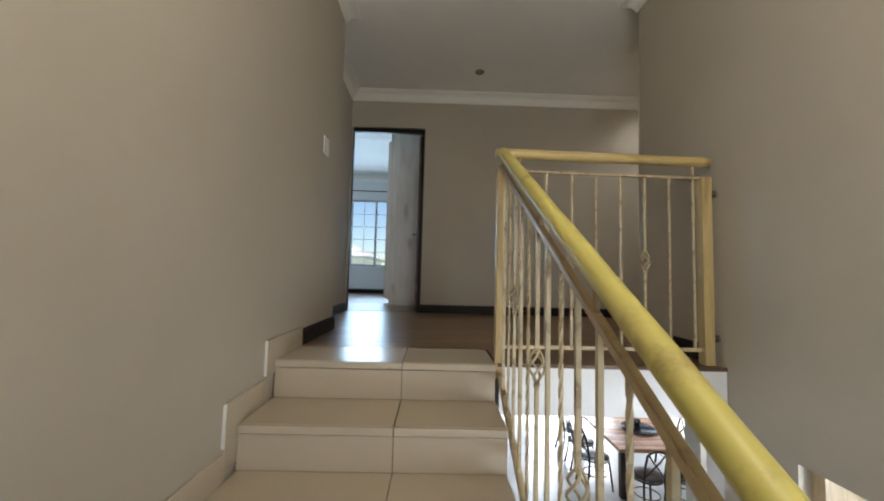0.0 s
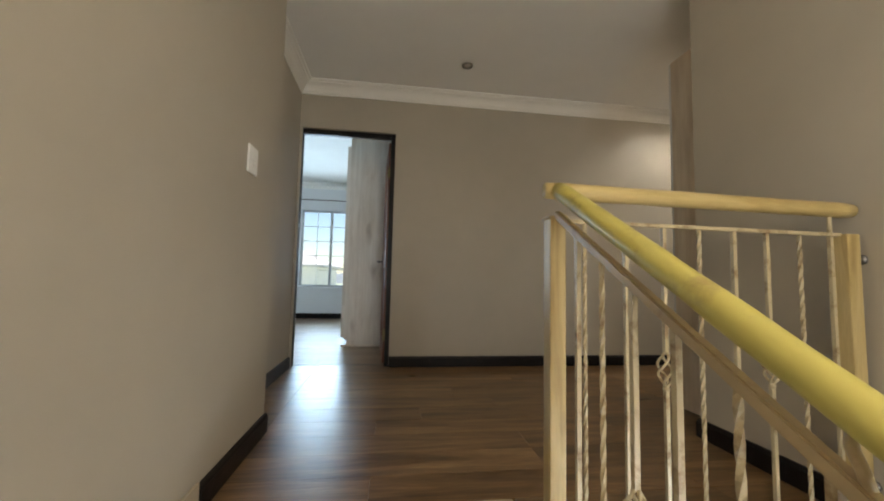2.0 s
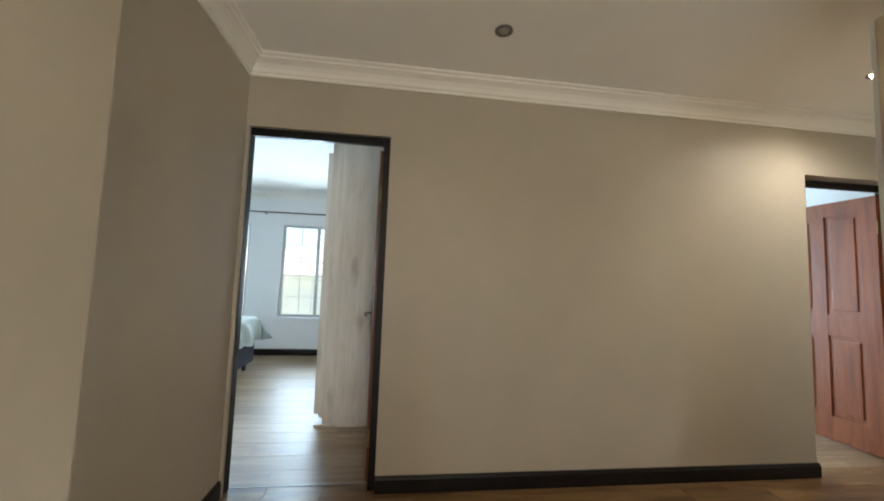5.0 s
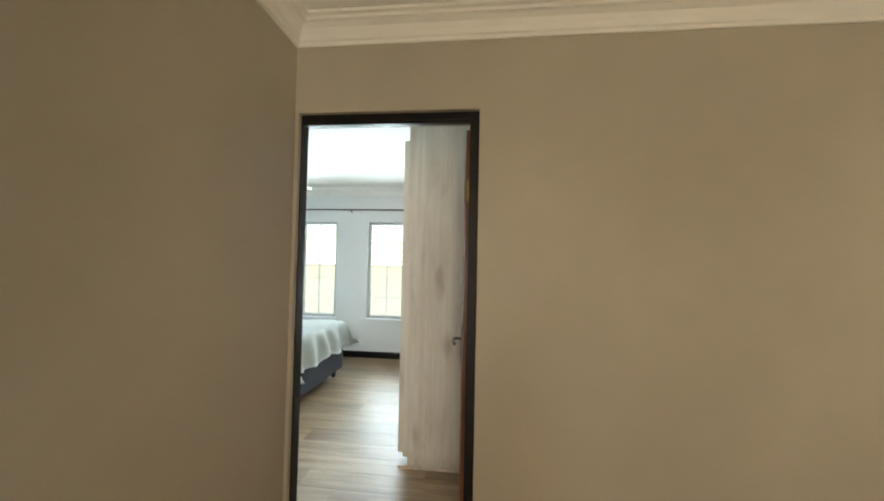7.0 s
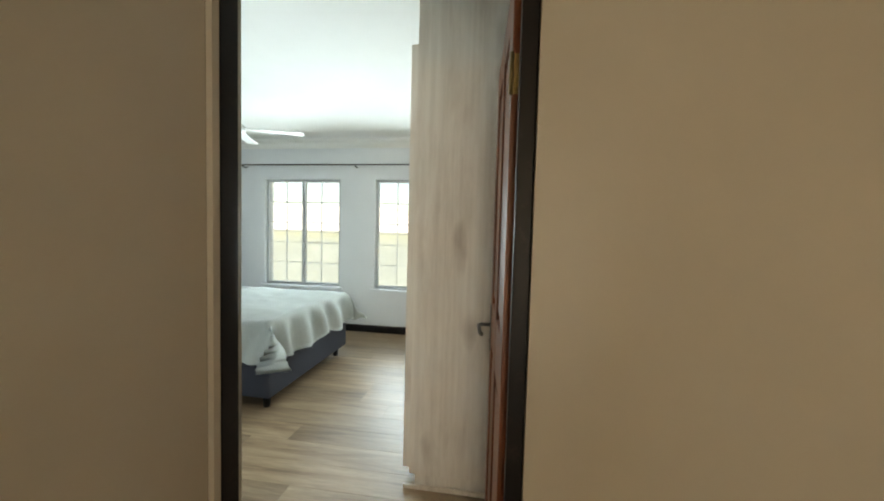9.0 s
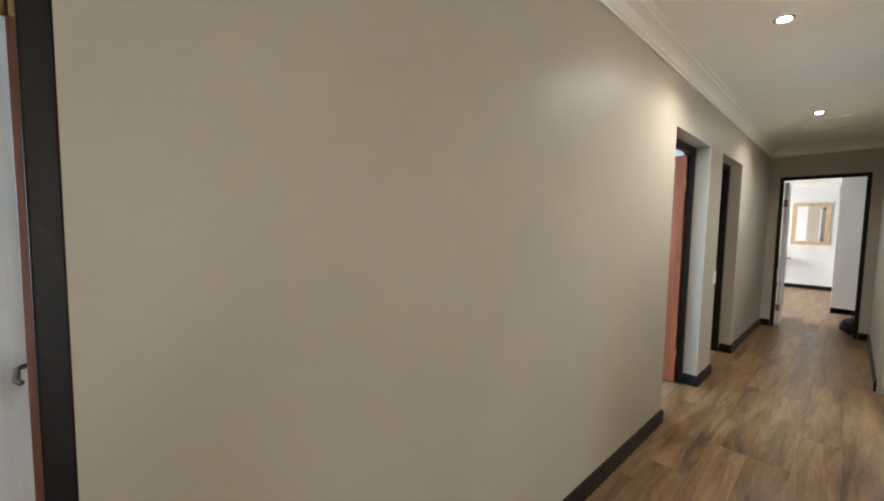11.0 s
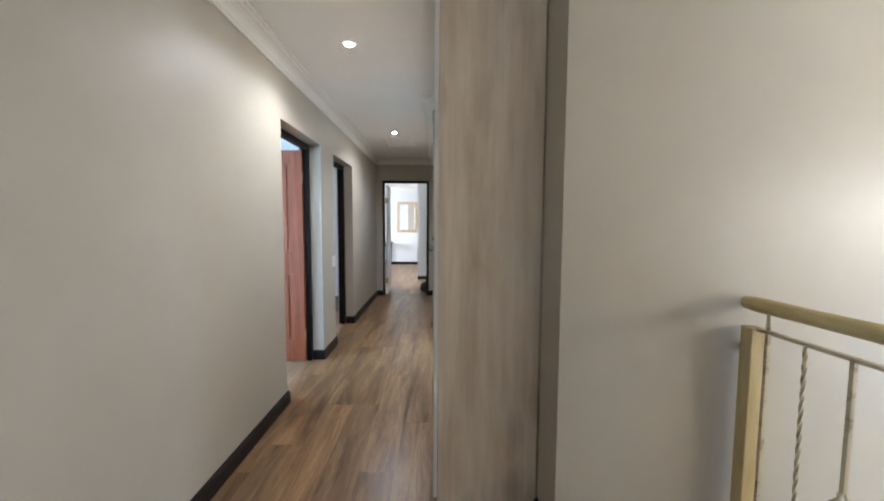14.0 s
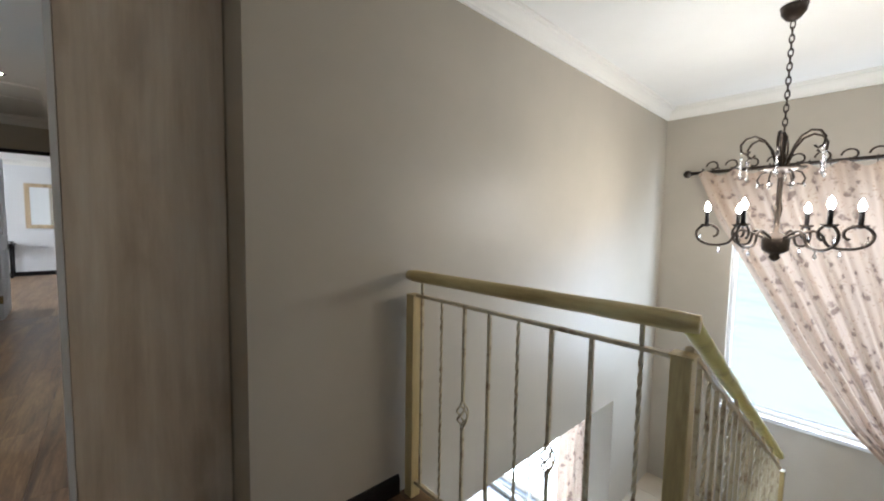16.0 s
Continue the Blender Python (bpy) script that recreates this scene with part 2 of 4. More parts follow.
def tube(bm, pts, r, sides=10, closed=False, caps=True, radii=None, twist=0.0, square=False):
    """A pipe along a line of points; square pipes may be twisted."""
    pts = [Vector(p) for p in pts]
    n = len(pts)
    rings, ref = [], None
    for i, p in enumerate(pts):
        if closed:
            d = pts[(i + 1) % n] - pts[i - 1]
        else:
            d = pts[min(i + 1, n - 1)] - pts[max(i - 1, 0)]
        d.normalize()
        if ref is None:
            ref = d.orthogonal().normalized() if abs(d.z) < 0.99 else Vector((1, 0, 0))
        ref = (ref - d * ref.dot(d)).normalized()
        side = d.cross(ref)
        rr = radii[i] if radii else r
        ring = []
        k = 4 if square else sides
        for j in range(k):
            a = 2 * math.pi * j / k + twist * i + (math.pi / 4 if square else 0)
            q = rr * (1.414 if square else 1.0)
            ring.append(bm.verts.new(p + ref * math.cos(a) * q + side * math.sin(a) * q))
        rings.append(ring)
    k = len(rings[0])
    for i in range(n if closed else n - 1):
        a, b = rings[i], rings[(i + 1) % n]
        for j in range(k):
            bm.faces.new((a[j], a[(j + 1) % k], b[(j + 1) % k], b[j]))
    if caps and not closed:
        bm.faces.new(rings[0][::-1])
        bm.faces.new(rings[-1])
    return bm


def lathe(bm, profile, sides=20, centre=(0, 0, 0)):
    """A turned body round z: profile rows of (radius, height)."""
    rings = []
    for r, z in profile:
        rings.append([bm.verts.new((centre[0] + max(r, 1e-4) * math.cos(2 * math.pi * j / sides), centre[1] + max(r, 1e-4) * math.sin(2 * math.pi * j / sides), centre[2] + z)) for j in range(sides)])
    for a, b in zip(rings, rings[1:]):
        for j in range(sides):
            bm.faces.new((a[j], a[(j + 1) % sides], b[(j + 1) % sides], b[j]))
    bm.faces.new(rings[0][::-1])
    bm.faces.new(rings[-1])
    return bm


def thing(name, label, category, group="", kind="", at=(0, 0, 0), turn=0.0):
    e = new(name)
    e.empty_display_size = 0.1
    e.matrix_world = pose(*at, 0, 0, turn)
    return tagged(e, label, category, group, kind)


def wall(name, axis, a0, a1, b0, b1, z0, z1, m, holes=(), label=""):
    """A wall along x or y with openings (a0, a1, z0, z1) through its thickness b0..b1, as one mesh."""
    us = sorted({a0, a1, *[v for h in holes for v in h[:2]]})
    vs = sorted({z0, z1, *[v for h in holes for v in h[2:]]})
    solid = lambda i, j: (0 <= i < len(us) - 1 and 0 <= j < len(vs) - 1
                          and not any(h[0] <= (us[i] + us[i + 1]) / 2 <= h[1] and h[2] <= (vs[j] + vs[j + 1]) / 2 <= h[3] for h in holes))
    bm = bmesh.new()
    cache = {}

    def v(i, j, b):
        key = (i, j, b)
        if key not in cache:
            p = (us[i], b, vs[j]) if axis == "x" else (b, us[i], vs[j])
            cache[key] = bm.verts.new(p)
        return cache[key]

    for i in range(len(us) - 1):
        for j in range(len(vs) - 1):
            if not solid(i, j):
                continue
            for b in (b0, b1):
                bm.faces.new((v(i, j, b), v(i + 1, j, b), v(i + 1, j + 1, b), v(i, j + 1, b)))
            for di, dj, e in ((-1, 0, ((i, j), (i, j + 1))), (1, 0, ((i + 1, j), (i + 1, j + 1))), (0, -1, ((i, j), (i + 1, j))), (0, 1, ((i, j + 1), (i + 1, j + 1)))):
                if not solid(i + di, j + dj):
                    (p, q), (r, s) = e
                    bm.faces.new((v(p, q, b0), v(r, s, b0), v(r, s, b1), v(p, q, b1)))
    es = [e for e in bm.edges if len(e.link_faces) == 2 and e.calc_face_angle(0) > 1.0]
    bmesh.ops.recalc_face_normals(bm, faces=bm.faces[:])
    bmesh.ops.bevel(bm, geom=es, offset=0.004, segments=2, affect="EDGES", profile=0.6)
    return tagged(part(name, bm, m), label, "wall", kind="structure")


def sweep(bm, path, profile):
    """A moulding along a line in plan: profile rows of (distance out from the wall, height); the room lies to the left of the way."""
    pts = [Vector((p[0], p[1])) for p in path]
    rings = []
    for i, p in enumerate(pts):
        ds = []
        if i > 0:
            ds.append((p - pts[i - 1]).normalized())
        if i < len(pts) - 1:
            ds.append((pts[i + 1] - p).normalized())
        ns = [Vector((-d.y, d.x)) for d in ds]
        n = ns[0] if len(ns) == 1 else (ns[0] + ns[1]) / (1 + ns[0].dot(ns[1]))
        rings.append([bm.verts.new((p.x + n.x * o, p.y + n.y * o, z)) for o, z in profile])
    for a, b in zip(rings, rings[1:]):
        for j in range(len(profile) - 1):
            bm.faces.new((a[j], a[j + 1], b[j + 1], b[j]))
        bm.faces.new((a[-1], a[0], b[0], b[-1]))
    bm.faces.new(rings[0])
    bm.faces.new(rings[-1][::-1])
    return bm


# ---- plan ----
TOP = 2.50          # ceiling over the landing
LOW = -2.80         # floor of the storey below
NY = 2.26           # north wall of landing and corridor
REC = -0.235        # recessed west wall beyond the jog
JOG = 0.93
RX, RY = 2.21, 0.70  # east wall of the stairwell and its free end
PX = 2.46           # wardrobe end panel
FY = 1.175          # wardrobe fronts
WARD = 2.29         # top of the corridor wardrobes
BULK = 4.40         # west face of the bulkhead over them
EX = 7.68           # end wall of the corridor
SY = -3.30          # window wall of the stairwell
BY = 6.02           # window wall of the rooms
RISE, RUN, NOSE = 0.175, 0.315, -0.085
D1, D2, D3, D4 = (REC - 0.05, 0.605), (3.53, 4.43), (4.86, 5.75), (1.30, 2.15)
HEAD = 2.09
OPEN_E = (-2.33, -0.40, LOW, -0.285)  # lounge opening

wall("wall_north", "x", REC - 0.2, 7.88, NY, NY + 0.20, -0.05, TOP, TAUPE, [(D1[0], D1[1], -0.05, HEAD), (D2[0], D2[1], -0.05, 2.065), (D3[0], D3[1], -0.05, 2.065)], "taupe painted wall with three doorways")
wall("wall_west_recess", "y", JOG, NY, REC - 0.2, REC, -0.05, TOP, TAUPE, (), "taupe painted wall of the recess")
wall("wall_west", "y", SY, JOG, -0.2 + REC, 0.0, LOW, TOP, TAUPE, (), "taupe painted wall beside the stairs")
wall("wall_east", "y", SY, RY, RX, PX - 0.006, -0.245, TOP, TAUPE, (), "taupe painted stairwell wall")
wall("wall_east_lower", "y", SY, -0.02, RX, PX - 0.006, LOW, -0.2455, TAUPE, [OPEN_E], "taupe stairwell wall with a lower opening")
wall("wall_east_end", "y", -0.0195, 0.10, RX, PX - 0.006, LOW, -0.2455, WHITE_WALL, (), "white end of the lower stairwell wall")
wall("wall_dining_south", "x", 2.50, 6.99, 0.55, RY, LOW, -0.246, TAUPE, (), "taupe wall between dining room and lounge")
wall("wall_corridor", "x", PX, 5.50, 0.55, RY, -0.05, TOP, TAUPE, (), "taupe wall behind the built-in wardrobes")
wall("wall_corridor_south", "x", 5.50, EX, 0.55, 1.205, -0.05, TOP, TAUPE, (), "taupe corridor wall past the wardrobes")
wall("wall_bulkhead", "x", BULK, 5.4995, RY + 0.0005, 1.205, WARD + 0.004, TOP, TAUPE, (), "taupe painted bulkhead above the wardrobes")
wall("wall_corridor_end", "y", 0.2, NY - 0.001, EX, EX + 0.2, -0.05, TOP, TAUPE, [(D4[0], D4[1], -0.05, 2.11)], "taupe corridor end wall with a doorway")
STAIR_WIN = (0.30, 1.60, -0.38, 1.72)
LOUNGE_WIN = (2.95, 4.60, -2.70, -0.6)
wall("wall_south", "x", -0.2 + REC, 7.0, SY - 0.22, SY, LOW, TOP, TAUPE, [STAIR_WIN, LOUNGE_WIN], "taupe painted window wall of the stairwell")

# the storey below
wall("wall_dining_west", "y", JOG + 0.001, 8.0, -0.2, 0.0, LOW, -0.246, WHITE_WALL, (), "white wall of the dining room")
wall("wall_dining_north", "x", -0.2, 7.0, 8.0, 8.2, LOW, -0.246, WHITE_WALL, [(3.3, 5.5, LOW + 0.05, -0.7)], "white dining room wall with a glazed opening")
wall("wall_dining_east", "y", SY, 8.2, 7.0, 7.2, LOW, -0.246, WHITE_WALL, (), "white wall of the dining room")

# the rooms off the corridor
W1, W2 = (-2.635, -1.555), (-1.08, 0.0)
WZ = (0.575, 1.995)
R2W, R3W, R4W = (1.95, 2.9), (5.55, 6.85), (9.3, 11.3)
wall("wall_bedroom_north", "x", -3.6, 13.1, BY, BY + 0.2, -0.05, TOP, WHITE_WALL, [(*W1, *WZ), (*W2, *WZ), (*R2W, *WZ), (*R3W, *WZ), (*R4W, *WZ)], "white painted window wall of the rooms")
wall("wall_bedroom_west", "y", NY + 0.2, BY, -3.6, -3.4, -0.05, TOP, WHITE_WALL, (), "white painted bedroom wall")
wall("wall_bedroom_south", "x", -3.6, REC - 0.2, NY + 0.001, NY + 0.2, -0.05, TOP, WHITE_WALL, (), "white painted bedroom wall")
wall("wall_bedroom_east", "y", NY + 0.2, BY, 1.75, 1.9, -0.05, TOP, WHITE_WALL, (), "white painted bedroom wall")
wall("wall_room_partition", "y", NY + 0.2, BY, 4.62, 4.77, -0.05, TOP, WHITE_WALL, (), "white painted partition wall")
wall("wall_room_partition_east", "y", NY + 0.2, BY, EX, EX + 0.2, -0.05, TOP, WHITE_WALL, (), "white painted partition wall")
wall("wall_far_room_east", "y", -0.5, BY, 12.9, 13.1, -0.05, TOP, WHITE_WALL, (), "white wall of the far room")
wall("wall_far_room_south", "x", EX + 0.2, 12.9, -0.5, -0.3, -0.05, TOP, WHITE_WALL, (), "white wall of the far room")
wall("wall_far_room_pier", "x", 9.62, 10.0, -0.3, 1.60, -0.05, TOP, WHITE_WALL, (), "white projecting wall of the far room")

tagged(part("ceiling", boxed(-3.6, SY - 0.22, TOP, 13.1, BY + 0.2, TOP + 0.15), CEILING), "smooth off-white painted ceiling", "ceiling", kind="structure")

# slab of the upper floor, cut out over the stairs
bm = bmesh.new()
box(bm, -3.6, JOG, -0.242, 13.1, BY + 0.2, -0.052)
box(bm, 0.001, 0.27, -0.242, 2.449, JOG - 0.002, -0.052)
box(bm, 1.085, -0.055, -0.242, 2.205, 0.268, -0.052)
box(bm, 1.085, -0.0585, -0.242, 2.205, -0.0552, -0.0165)
box(bm, 2.456, SY + 0.002, -0.242, 13.1, JOG - 0.002, -0.052)
tagged(part("slab", bm, WHITE_WALL), "white plastered edge of the upper floor slab", "floor slab", kind="structure")
tagged(part("floor_lower", boxed(-0.2, SY, LOW - 0.1, 7.0, 8.0, LOW), FLOOR_LOW), "pale glossy tiled floor of the lower storey", "floor", kind="structure")

# cornice of landing and corridor, and of the bedroom
CORN = [(0.0, TOP - 0.108), (0.012, TOP - 0.108), (0.012, TOP - 0.093), (0.020, TOP - 0.087), (0.026, TOP - 0.066), (0.040, TOP - 0.044), (0.060, TOP - 0.030), (0.074, TOP - 0.026), (0.076, TOP - 0.014), (0.094, TOP - 0.011), (0.096, TOP - 0.0005), (0.0, TOP - 0.0005)]
tagged(part("trim_cornice", sweep(bmesh.new(), [(BULK, 1.205), (EX, 1.205), (EX, NY), (REC, NY), (REC, JOG), (0, JOG), (0, SY), (RX, SY), (RX, RY), (BULK, RY), (BULK, 1.205)], CORN), CORNICE), "moulded white plaster cornice along the ceiling", "cornice", kind="structure")
tagged(part("trim_cornice_bedroom", sweep(bmesh.new(), [(1.75, BY), (-3.4, BY), (-3.4, NY + 0.2), (1.75, NY + 0.2)], CORN), CORNICE), "moulded white plaster cornice in the bedroom", "cornice", kind="structure")
tagged(part("trim_cornice_far_room", sweep(bmesh.new(), [(9.99, -0.299), (12.9, -0.299), (12.9, BY), (EX + 0.2, BY)], CORN), CORNICE), "moulded white plaster cornice in the far room", "cornice", kind="structure")

# baseboards
BASE = [(0.0, 0.002), (0.016, 0.002), (0.016, 0.076), (0.012, 0.084), (0.010, 0.093), (0.0, 0.094)]


def baseboard(name, path, label):
    return tagged(part(name, sweep(bmesh.new(), path, BASE), EBONY), label, "baseboard", kind="structure")


DARK = "near-black stained timber baseboard along the wall"
baseboard("baseboard_west", [(REC, NY), (REC, JOG), (0, JOG), (0, 0.285)], DARK)
baseboard("baseboard_north", [(D2[0], NY + 0.10), (D2[0], NY), (D1[1], NY)], DARK)
baseboard("baseboard_pier", [(D3[0], NY + 0.10), (D3[0], NY), (D2[1], NY), (D2[1], NY + 0.10)], DARK)
baseboard("baseboard_corridor", [(EX, D4[1]), (EX, NY), (D3[1], NY), (D3[1], NY + 0.10)], DARK)
baseboard("baseboard_corridor_south", [(5.52, 1.205), (EX, 1.205), (EX, D4[0])], DARK)
baseboard("baseboard_east", [(RX, 0.055), (RX, RY), (PX - 0.012, RY)], DARK)
baseboard("baseboard_bedroom", [(1.75, BY), (-3.4, BY), (-3.4, NY + 0.2)], DARK)
baseboard("baseboard_far_room", [(12.9, -0.3), (12.9, BY)], DARK)
baseboard("baseboard_far_pier", [(10.0, 1.60), (9.62, 1.60), (9.62, -0.29)], DARK)

# ground and distance outside
tagged(part("ground", boxed(-400, -400, LOW - 0.6, 400, 400, LOW - 0.3), worn("dry_grass", (0.40, 0.45, 0.33), (0.32, 0.37, 0.25), 0.9, 0.3, 0.5)), "sunlit pale green lawn outside the house", "ground", kind="structure")
bm = bmesh.new()
row = []
for i in range(81):
    x = -400 + 10 * i
    h = 5 + 9 * noise.noise((x * 0.012, 3.1, 0)) + 4 * noise.noise((x * 0.05, 7.0, 0))
    row.append((bm.verts.new((x, 190, LOW - 1)), bm.verts.new((x, 220 + 10 * noise.noise((x * 0.03, 0, 0)), max(1.5, h))), bm.verts.new((x, 300, LOW - 1))))
for a, b in zip(row, row[1:]):
    for j in range(2):
        bm.faces.new((a[j], a[j + 1], b[j + 1], b[j]))
tagged(part("backdrop", bm, worn("hazy_hill", (0.22, 0.26, 0.30), (0.18, 0.2, 0.2), 0.9, 0.05, 0.5), smooth=True), "hazy low hills on the horizon", "hills", kind="structure")


# the neighbour's house beyond the bedroom windows
HX0, HX1, HY0, HY1, EAVE, RIDGE = -15.0, -2.7, 16.0, 22.0, 1.15, 2.45
house = tagged(new("house"), "cream plastered neighbouring house under a pale tiled hip roof", "house")
PLASTER_OUT = paint("cream_house_plaster", (0.84, 0.82, 0.80), 0.8, 0.05)
ROOF_OUT = worn("sand_roof_tile", (0.66, 0.64, 0.62), (0.74, 0.72, 0.70), 0.8, 6.0)
part("wall", boxed(HX0, HY0, LOW - 0.32, HX1, HY1, EAVE), PLASTER_OUT, house, "cream plastered wall")
bm = bmesh.new()
o = 0.35
low = [bm.verts.new(p) for p in ((HX0 - o, HY0 - o, EAVE + 0.002), (HX1 + o, HY0 - o, EAVE + 0.002), (HX1 + o, HY1 + o, EAVE + 0.002), (HX0 - o, HY1 + o, EAVE + 0.002))]
up = [bm.verts.new((v.co.x, v.co.y, EAVE + 0.10)) for v in low]
r0, r1 = bm.verts.new((HX0 + 3.5, (HY0 + HY1) / 2, RIDGE)), bm.verts.new((HX1 - 2.2, (HY0 + HY1) / 2, RIDGE))
bm.faces.new(low[::-1])
for k in range(4):
    bm.faces.new((low[k], low[(k + 1) % 4], up[(k + 1) % 4], up[k]))
bm.faces.new((up[0], up[1], r1, r0))
bm.faces.new((up[2], up[3], r0, r1))
bm.faces.new((up[1], up[2], r1))
bm.faces.new((up[3], up[0], r0))
part("roof", bm, ROOF_OUT, house, "sand coloured hip roof")


# ---- stairs ----
stairs = tagged(new("stairs"), "cream tiled staircase that climbs to the landing", "stairs", kind="structure")
W0, W1S = 0.014, 1.062


def step_body():
    """The masonry under the tiles: a saw-tooth flight and the half landing."""
    bm = bmesh.new()
    n = 8
    pts = [(0.27, -0.016)]
    for k in range(n):
        y = NOSE - RUN * k + 0.018
        pts += [(y, -0.016 - RISE * k), (y, -0.016 - RISE * (k + 1))]
    yb = NOSE - RUN * n
    pts += [(SY, -0.016 - RISE * n), (SY, -0.25 - RISE * n), (yb, -0.25 - RISE * n), (0.27, -0.28)]
    a = [bm.verts.new((0.002, y, z)) for y, z in pts]
    b = [bm.verts.new((W1S - 0.004, y, z)) for y, z in pts]
    bm.faces.new(a)
    bm.faces.new(b[::-1])
    for i in range(len(pts)):
        j = (i + 1) % len(pts)
        bm.faces.new((a[i], b[i], b[j], a[j]))
    return bm


part("flight", step_body(), GROUT, stairs)
JOINT = 0.615
for k in range(9):
    z = -RISE * k
    y1 = 0.279 if k == 0 else NOSE - RUN * (k - 1) + 0.012
    y0 = NOSE - RUN * k if k < 8 else SY + 0.01
    for x0, x1 in ((W0, JOINT - 0.0015), (JOINT + 0.0015, W1S)):
        if k < 8:
            part("tread_tile", boxed(x0, y0 + 0.012, z - 0.014, x1, y1 - 0.002, z, 0.002), TILE, stairs)
            part("nosing", boxed(x0, y0 - 0.004, z - 0.032, x1, y0 + 0.011, z - 0.001, 0.005), TILE, stairs)
            part("riser_tile", boxed(x0, y0 + 0.006, z - RISE + 0.002, x1, y0 + 0.017, z - 0.0365, 0.001), TILE, stairs)
for i in range(4):
    for j in range(2):
        x0, yb = 0.014 + 0.55 * i, NOSE - RUN * 8
        part("landing_tile", boxed(x0, SY + 0.01 + 0.34 * j, -RISE * 8 - 0.014, x0 + 0.547, SY + 0.347 + 0.34 * j if j == 0 else NOSE - RUN * 7 + 0.01, -RISE * 8, 0.002), TILE, stairs)
part("half_landing", boxed(W1S, SY, -RISE * 8 - 0.25, RX, NOSE - RUN * 8 + 0.3, -RISE * 8 - 0.016), GROUT, stairs)
# stepped skirting tiles against the wall
for k in range(9):
    z = -RISE * k
    a1 = 0.279 if k == 0 else NOSE - RUN * (k - 1) - 0.083
    a0 = NOSE - RUN * k - 0.080 if k < 8 else SY + 0.01
    part("skirting_tile", boxed(0.0015, a0, z - (0.08 if k else 0.0) - (0.0 if k == 8 else 0.06), 0.0125, a1, z + 0.105, 0.002), TILE, stairs)
    if k < 8:
        part("edge_strip", boxed(0.0015, a0 - 0.007, z - 0.055, 0.0132, a0 - 0.001, z + 0.102, 0.002), PLASTIC, stairs, "white edge strip of the skirting")
# the second flight down to the storey below
for k in range(7):
    z = -RISE * (9 + k)
    y0 = NOSE - RUN * 8 + 0.3 + RUN * k
    part("tread_tile", boxed(1.12, y0, z - 0.16, RX - 0.003, y0 + RUN + 0.02, z, 0.003), TILE, stairs)


# ---- railing ----
rail = thing("railing", "worn cream and yellow enamelled metal stair railing with twisted balusters", "railing")
RAIL_Y, RAIL_X, SL = -0.020, 1.084, 0.575
SKEW = math.degrees(math.atan(0.029))   # the landing rail leaves the square a little


def landing_y(x):
    return RAIL_Y + 0.029 * (x - 1.08)


def landing_bar(x0, x1, z0, z1, half, bevel):
    return boxed(x0 - 1.08, -half, z0, x1 - 1.08, half, z1, bevel, m=pose(1.08, RAIL_Y, 0, 0, 0, SKEW))


def slope_z(y, z0):
    return z0 + SL * (y - RAIL_Y)


def rough_pipe(p, q, r, n=24, wob=0.0015):
    p, q = Vector(p), Vector(q)
    pts = [p.lerp(q, i / n) for i in range(n + 1)]
    rad = [r + wob * noise.noise((v.x * 9, v.y * 9, v.z * 9)) for v in pts]
    rad[0] *= 0.86
    rad[-1] *= 0.86
    return tube(bmesh.new(), pts, r, 14, radii=rad)


part("handrail", rough_pipe((1.058, RAIL_Y, 1.055), (RX - 0.018, landing_y(RX), 1.051), 0.0265), RAIL_WOOD, rail, "rounded yellowed pine handrail along the landing", True)
part("sloping_handrail", rough_pipe((1.090, RAIL_Y - 0.028, 1.052), (1.090, -2.46, 1.073 + 0.569 * (-2.46 - RAIL_Y)), 0.0258, 60), YELLOW, rail, "rounded yellow handrail above the stairs", True)
part("corner_post", boxed(1.064, -0.046, -0.050, 1.112, 0.002, 0.968, 0.004), POST_WOOD, rail)
part("post_cap", boxed(1.060, -0.050, 0.968, 1.116, 0.006, 0.974, 0.002), POST_WOOD, rail)
part("post_foot", boxed(1.048, -0.060, -0.075, 1.122, 0.004, -0.004, 0.018), RAIL_WOOD, rail)
part("wall_post", boxed(2.132, -0.016, 0.002, 2.184, 0.036, 0.966, 0.004), POST_WOOD, rail)
bottom_y = -2.42
part("newel_post", boxed(1.056, bottom_y - 0.05, -RISE * 8 + 0.002, 1.110, bottom_y, slope_z(bottom_y, 0.975), 0.004), POST_WOOD, rail)
part("top_bar", landing_bar(1.10, 2.135, 0.958, 0.970, 0.010, 0.002), CREAM_METAL, rail)
part("bottom_bar", landing_bar(1.10, 2.135, 0.066, 0.084, 0.008, 0.002), CREAM_METAL, rail)


def sloped_bar(z0, h, w, y0, y1):
    bm = bmesh.new()
    v = [bm.verts.new((RAIL_X + sx * w, y, slope_z(y, z0) + sz * h)) for y in (y0, y1) for sx, sz in ((-1, -1), (1, -1), (1, 1), (-1, 1))]
    for f in ((0, 1, 2, 3), (7, 6, 5, 4), (0, 4, 5, 1), (1, 5, 6, 2), (2, 6, 7, 3), (3, 7, 4, 0)):
        bm.faces.new([v[i] for i in f])
    bmesh.ops.bevel(bm, geom=bm.edges[:], offset=0.003, segments=2, affect="EDGES")
    return bm


